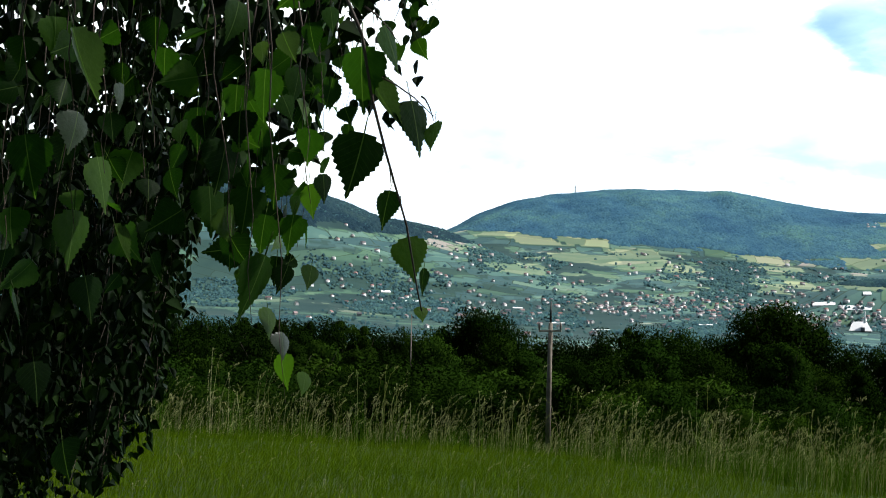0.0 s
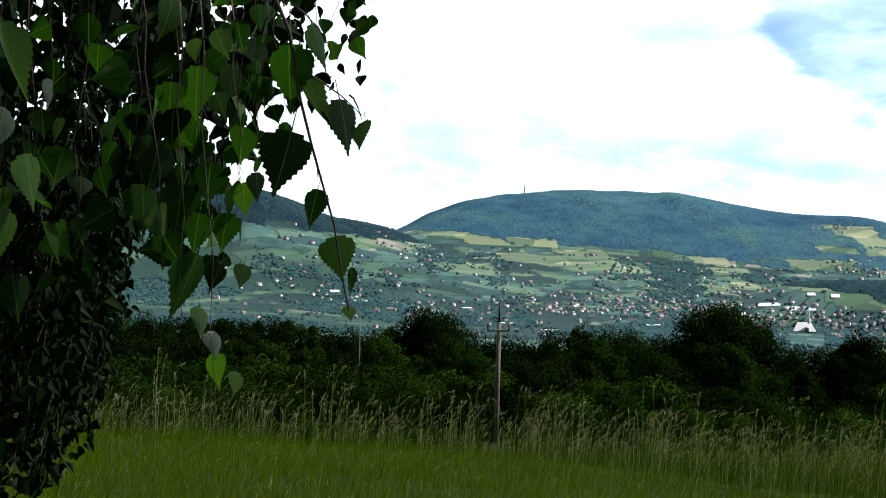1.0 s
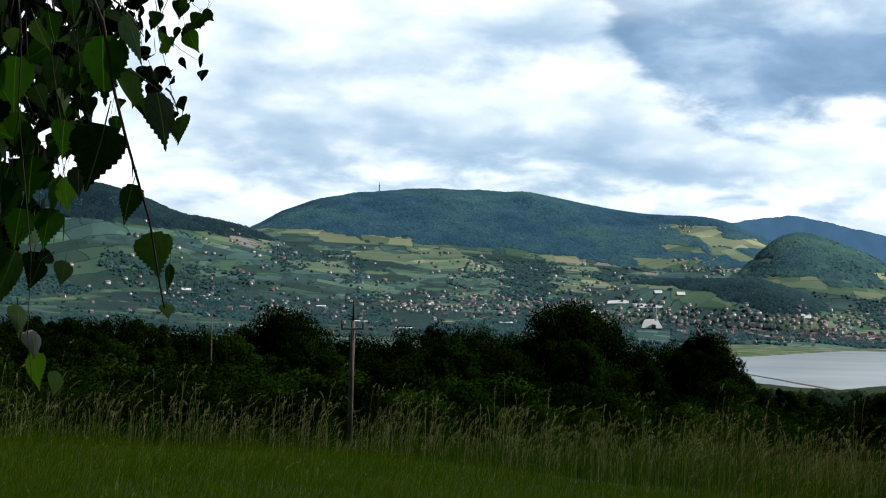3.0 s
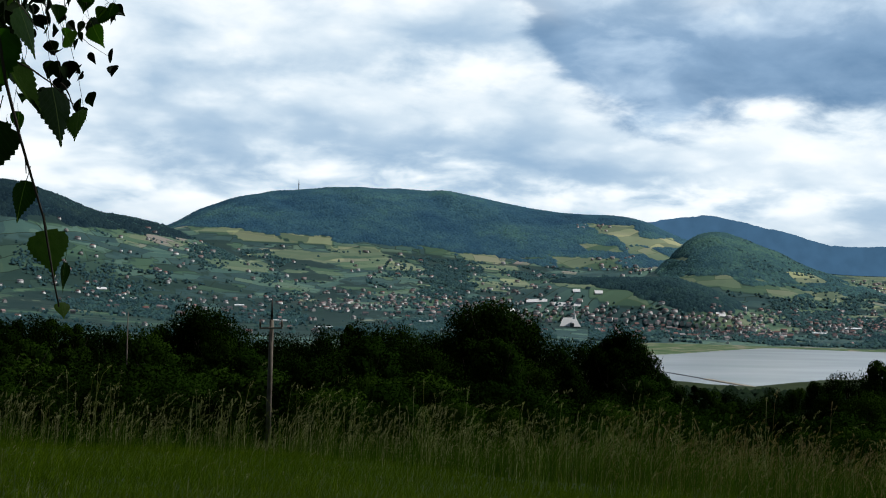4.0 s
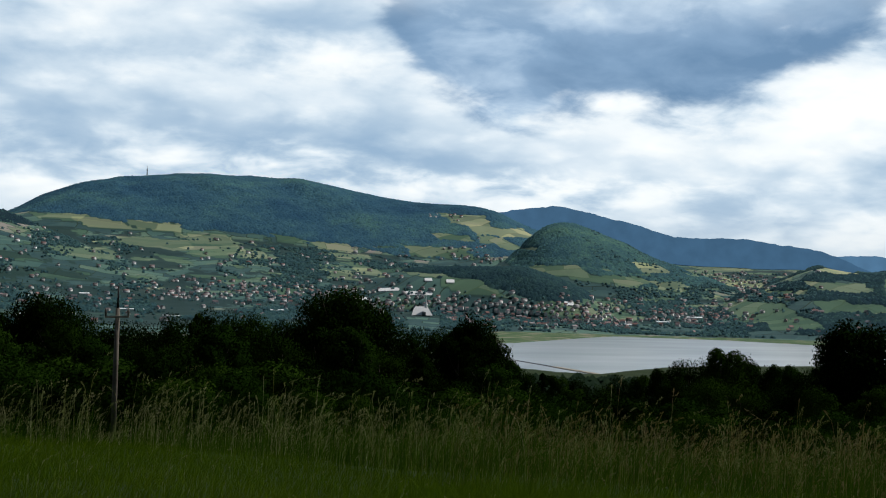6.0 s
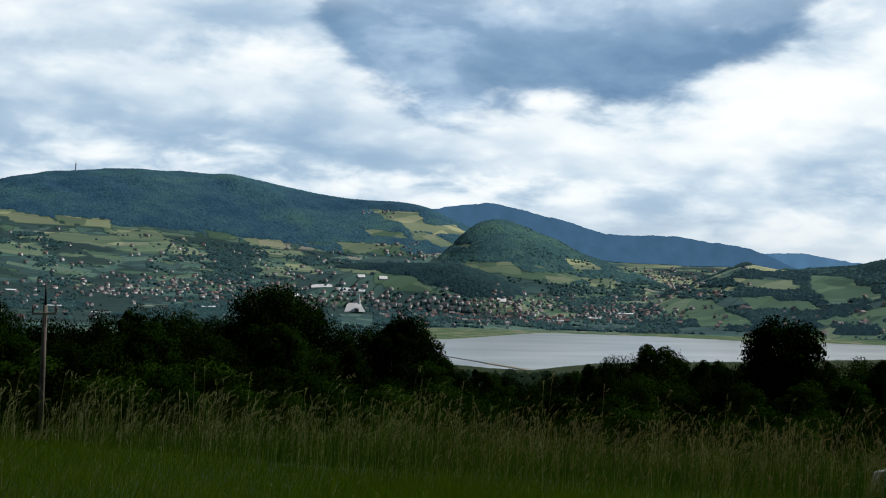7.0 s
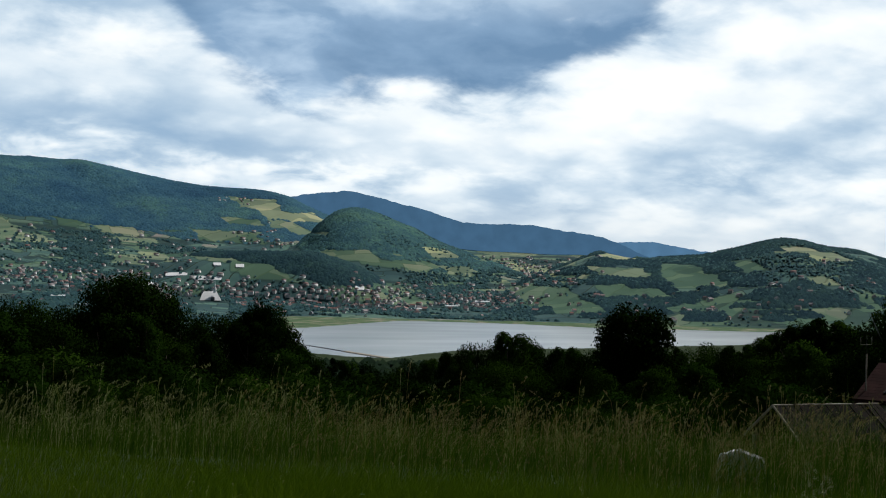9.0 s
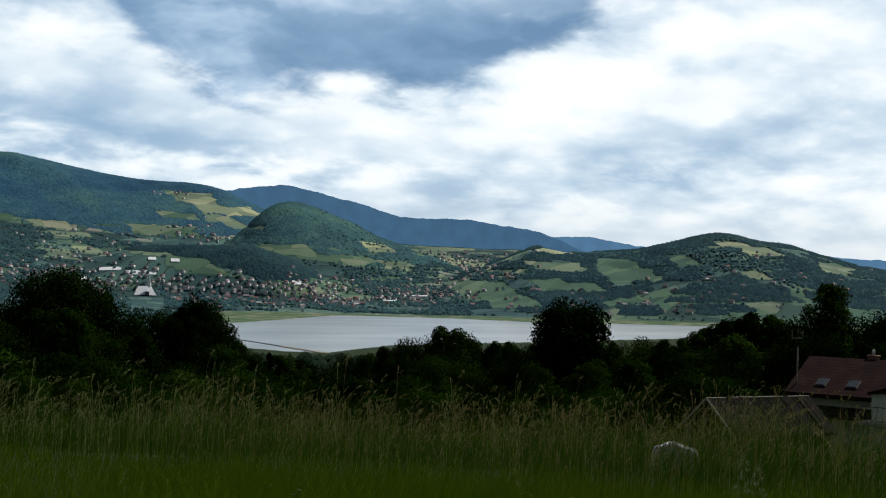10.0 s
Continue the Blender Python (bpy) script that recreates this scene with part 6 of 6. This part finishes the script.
# near, middle and far curtains of twigs
for a, low, d, top in ((-19.5, -1.0, 1.35, 15), (-17.2, 1.5, 1.4, 15), (-15.2, 3.0, 1.45, 15), (-13.6, 1.0, 1.5, 15), (-9.6, 1.5, 1.4, 15), (-8.6, 1.0, 1.5, 15), (-7.6, 2.0, 1.5, 15), (-6.6, 4.0, 1.5, 15), (-11.2, 4.5, 1.4, 15)):
    pts = [seen_at(a + 0.5 * (1 - k / 5) + 0.25 * math.sin(k * 2 + a), top + (low - top) * k / 5, d) for k in range(6)]
    line, th = strand(pts, 0.040, 0.032, True, 0.0008, 0.3)
    twig(line, th)

for a, low, d in ((-6.6, 2.0, 1.4), (-5.9, 5.5, 1.35), (-5.2, 8.0, 1.4), (-4.6, 7.0, 1.7), (-2.6, 10.6, 1.6), (-1.8, 11.6, 1.7), (-0.9, 12.3, 1.8)):
    pts = [seen_at(a + 0.4 * (1 - k / 5) + 0.25 * math.sin(k * 2 + a), 15 + (low - 15) * k / 5, d) for k in range(6)]
    line, th = strand(pts, 0.026, 0.036, True, 0.0007, 0.2)
    twig(line, th)


# twigs of small leaves behind the nearest one
ASIDE = Vector((0.047, 0, 0))
for d, leaf, gap, way in ((2.9, 0.037, 0.024, ((-4.6, 14.0), (-4.29, 11.22), (-3.74, 9.30), (-3.45, 7.9))), (2.85, 0.037, 0.026, ((-5.45, 14.0), (-5.01, 10.80), (-4.62, 9.98), (-4.3, 8.3))),
                          (3.0, 0.034, 0.05, ((-4.2, 11.4), (-3.3, 10.7), (-2.3, 10.15))), (2.9, 0.036, 0.026, ((-5.9, 14.0), (-5.2, 11.6), (-4.9, 9.4))), (3.6, 0.036, 0.05, ((-3.3, 14.0), (-2.8, 12.7), (-2.2, 12.3)))):
    line, th = strand([seen_at(a, e, d) + ASIDE for a, e in way], leaf, gap, False, 0.0011)
    twig(line, th)


def curtain(n, a_lo, a_hi, d_lo, d_hi, lowest, leaf, step, single, crest=14.0):
    for _ in range(n):
        a, d = float(RNG.uniform(a_lo, a_hi)), float(RNG.uniform(d_lo, d_hi))
        low = lowest(a) + float(RNG.uniform(0, 4.0))
        top = max(crest, low + 6)
        k = 6
        pts = [seen_at(a + float(RNG.normal(0, 0.25)) - 1.2 * (i / k - 0.5), top + (low - top) * i / k, d * (1 + 0.05 * math.sin(i + a))) for i in range(k + 1)]
        line, th = strand(pts, leaf, step, single, 0.0011)
        if RNG.uniform(0, 1) < 0.6:
            twig(line[::3] + [line[-1]], th)


curtain(13, -21.5, -8.5, 1.9, 2.6, lambda a: float(np.interp(a, [-21, -15, -11, -8.5], [-4, -1, 2, 2])), 0.040, 0.030, False)
curtain(11, -11.5, -6.6, 1.6, 2.2, lambda a: float(np.interp(a, [-11.5, -9.0, -6.6], [3.5, 1.8, 4.5])), 0.040, 0.032, False)
curtain(16, -7.0, -4.6, 1.6, 2.4, lambda a: float(np.interp(a, [-7.0, -4.6], [5.0, 8.0])), 0.030, 0.034, False)
curtain(9, -4.4, -2.0, 1.9, 2.4, lambda a: float(np.interp(a, [-4.4, -2], [11.0, 12.2])), 0.028, 0.04, False)
curtain(52, -22, -10.2, 2.8, 4.2, lambda a: float(np.interp(a, [-22, -16, -13, -11.5, -10.2], [-9, -7.0, -4.0, -1, 1.5])), 0.038, 0.028, False)
curtain(34, -21, -6.4, 3.2, 5.0, lambda a: float(np.interp(a, [-21, -12, -8, -6.4], [0, 0.5, 3, 6])), 0.040, 0.030, False)
curtain(110, -24, -11.2, 4.2, 6.2, lambda a: float(np.interp(a, [-24, -16, -13.5, -11.2], [-9.6, -9.0, -7.2, -1.5])), 0.042, 0.034, False, 7.0)
curtain(80, -23, -12.6, 3.4, 4.6, lambda a: float(np.interp(a, [-23, -17, -14.2, -12.6], [-10.0, -9.8, -8.8, -6.5])), 0.042, 0.034, False, 5.0)
curtain(70, -23, -12.4, 4.4, 5.8, lambda a: float(np.interp(a, [-23, -17, -12.4], [-10.6, -9.8, -7.6])), 0.040, 0.034, False, -1.0)
# unseen leaves above, reaching out over the walker, added to block the sun
c = np.stack([RNG.uniform(-4.2, 2.2, 9000), RNG.uniform(0.6, 5.0, 9000), RNG.uniform(3.0, 5.6, 9000)], -1)
c = c[(fbm(c[:, 0] * 1.3 + 9, c[:, 1] * 1.3 + c[:, 2], 77) > 0.44) & (c[:, 2] > 2.2 + 0.32 * c[:, 1] + 0.25 * np.maximum(c[:, 0], 0))]
v, f = leaf_cards(c - np.array(BASE), np.tile([[0.0, 0.0, 1.0]], (len(c), 1)), 0.05)
tagged(part("upper_crown", mesh_of("upper_crown", v, f, M_leaf), None, birch, "unseen leaf layer overhead, added to shade the birch"), kind="stuff")
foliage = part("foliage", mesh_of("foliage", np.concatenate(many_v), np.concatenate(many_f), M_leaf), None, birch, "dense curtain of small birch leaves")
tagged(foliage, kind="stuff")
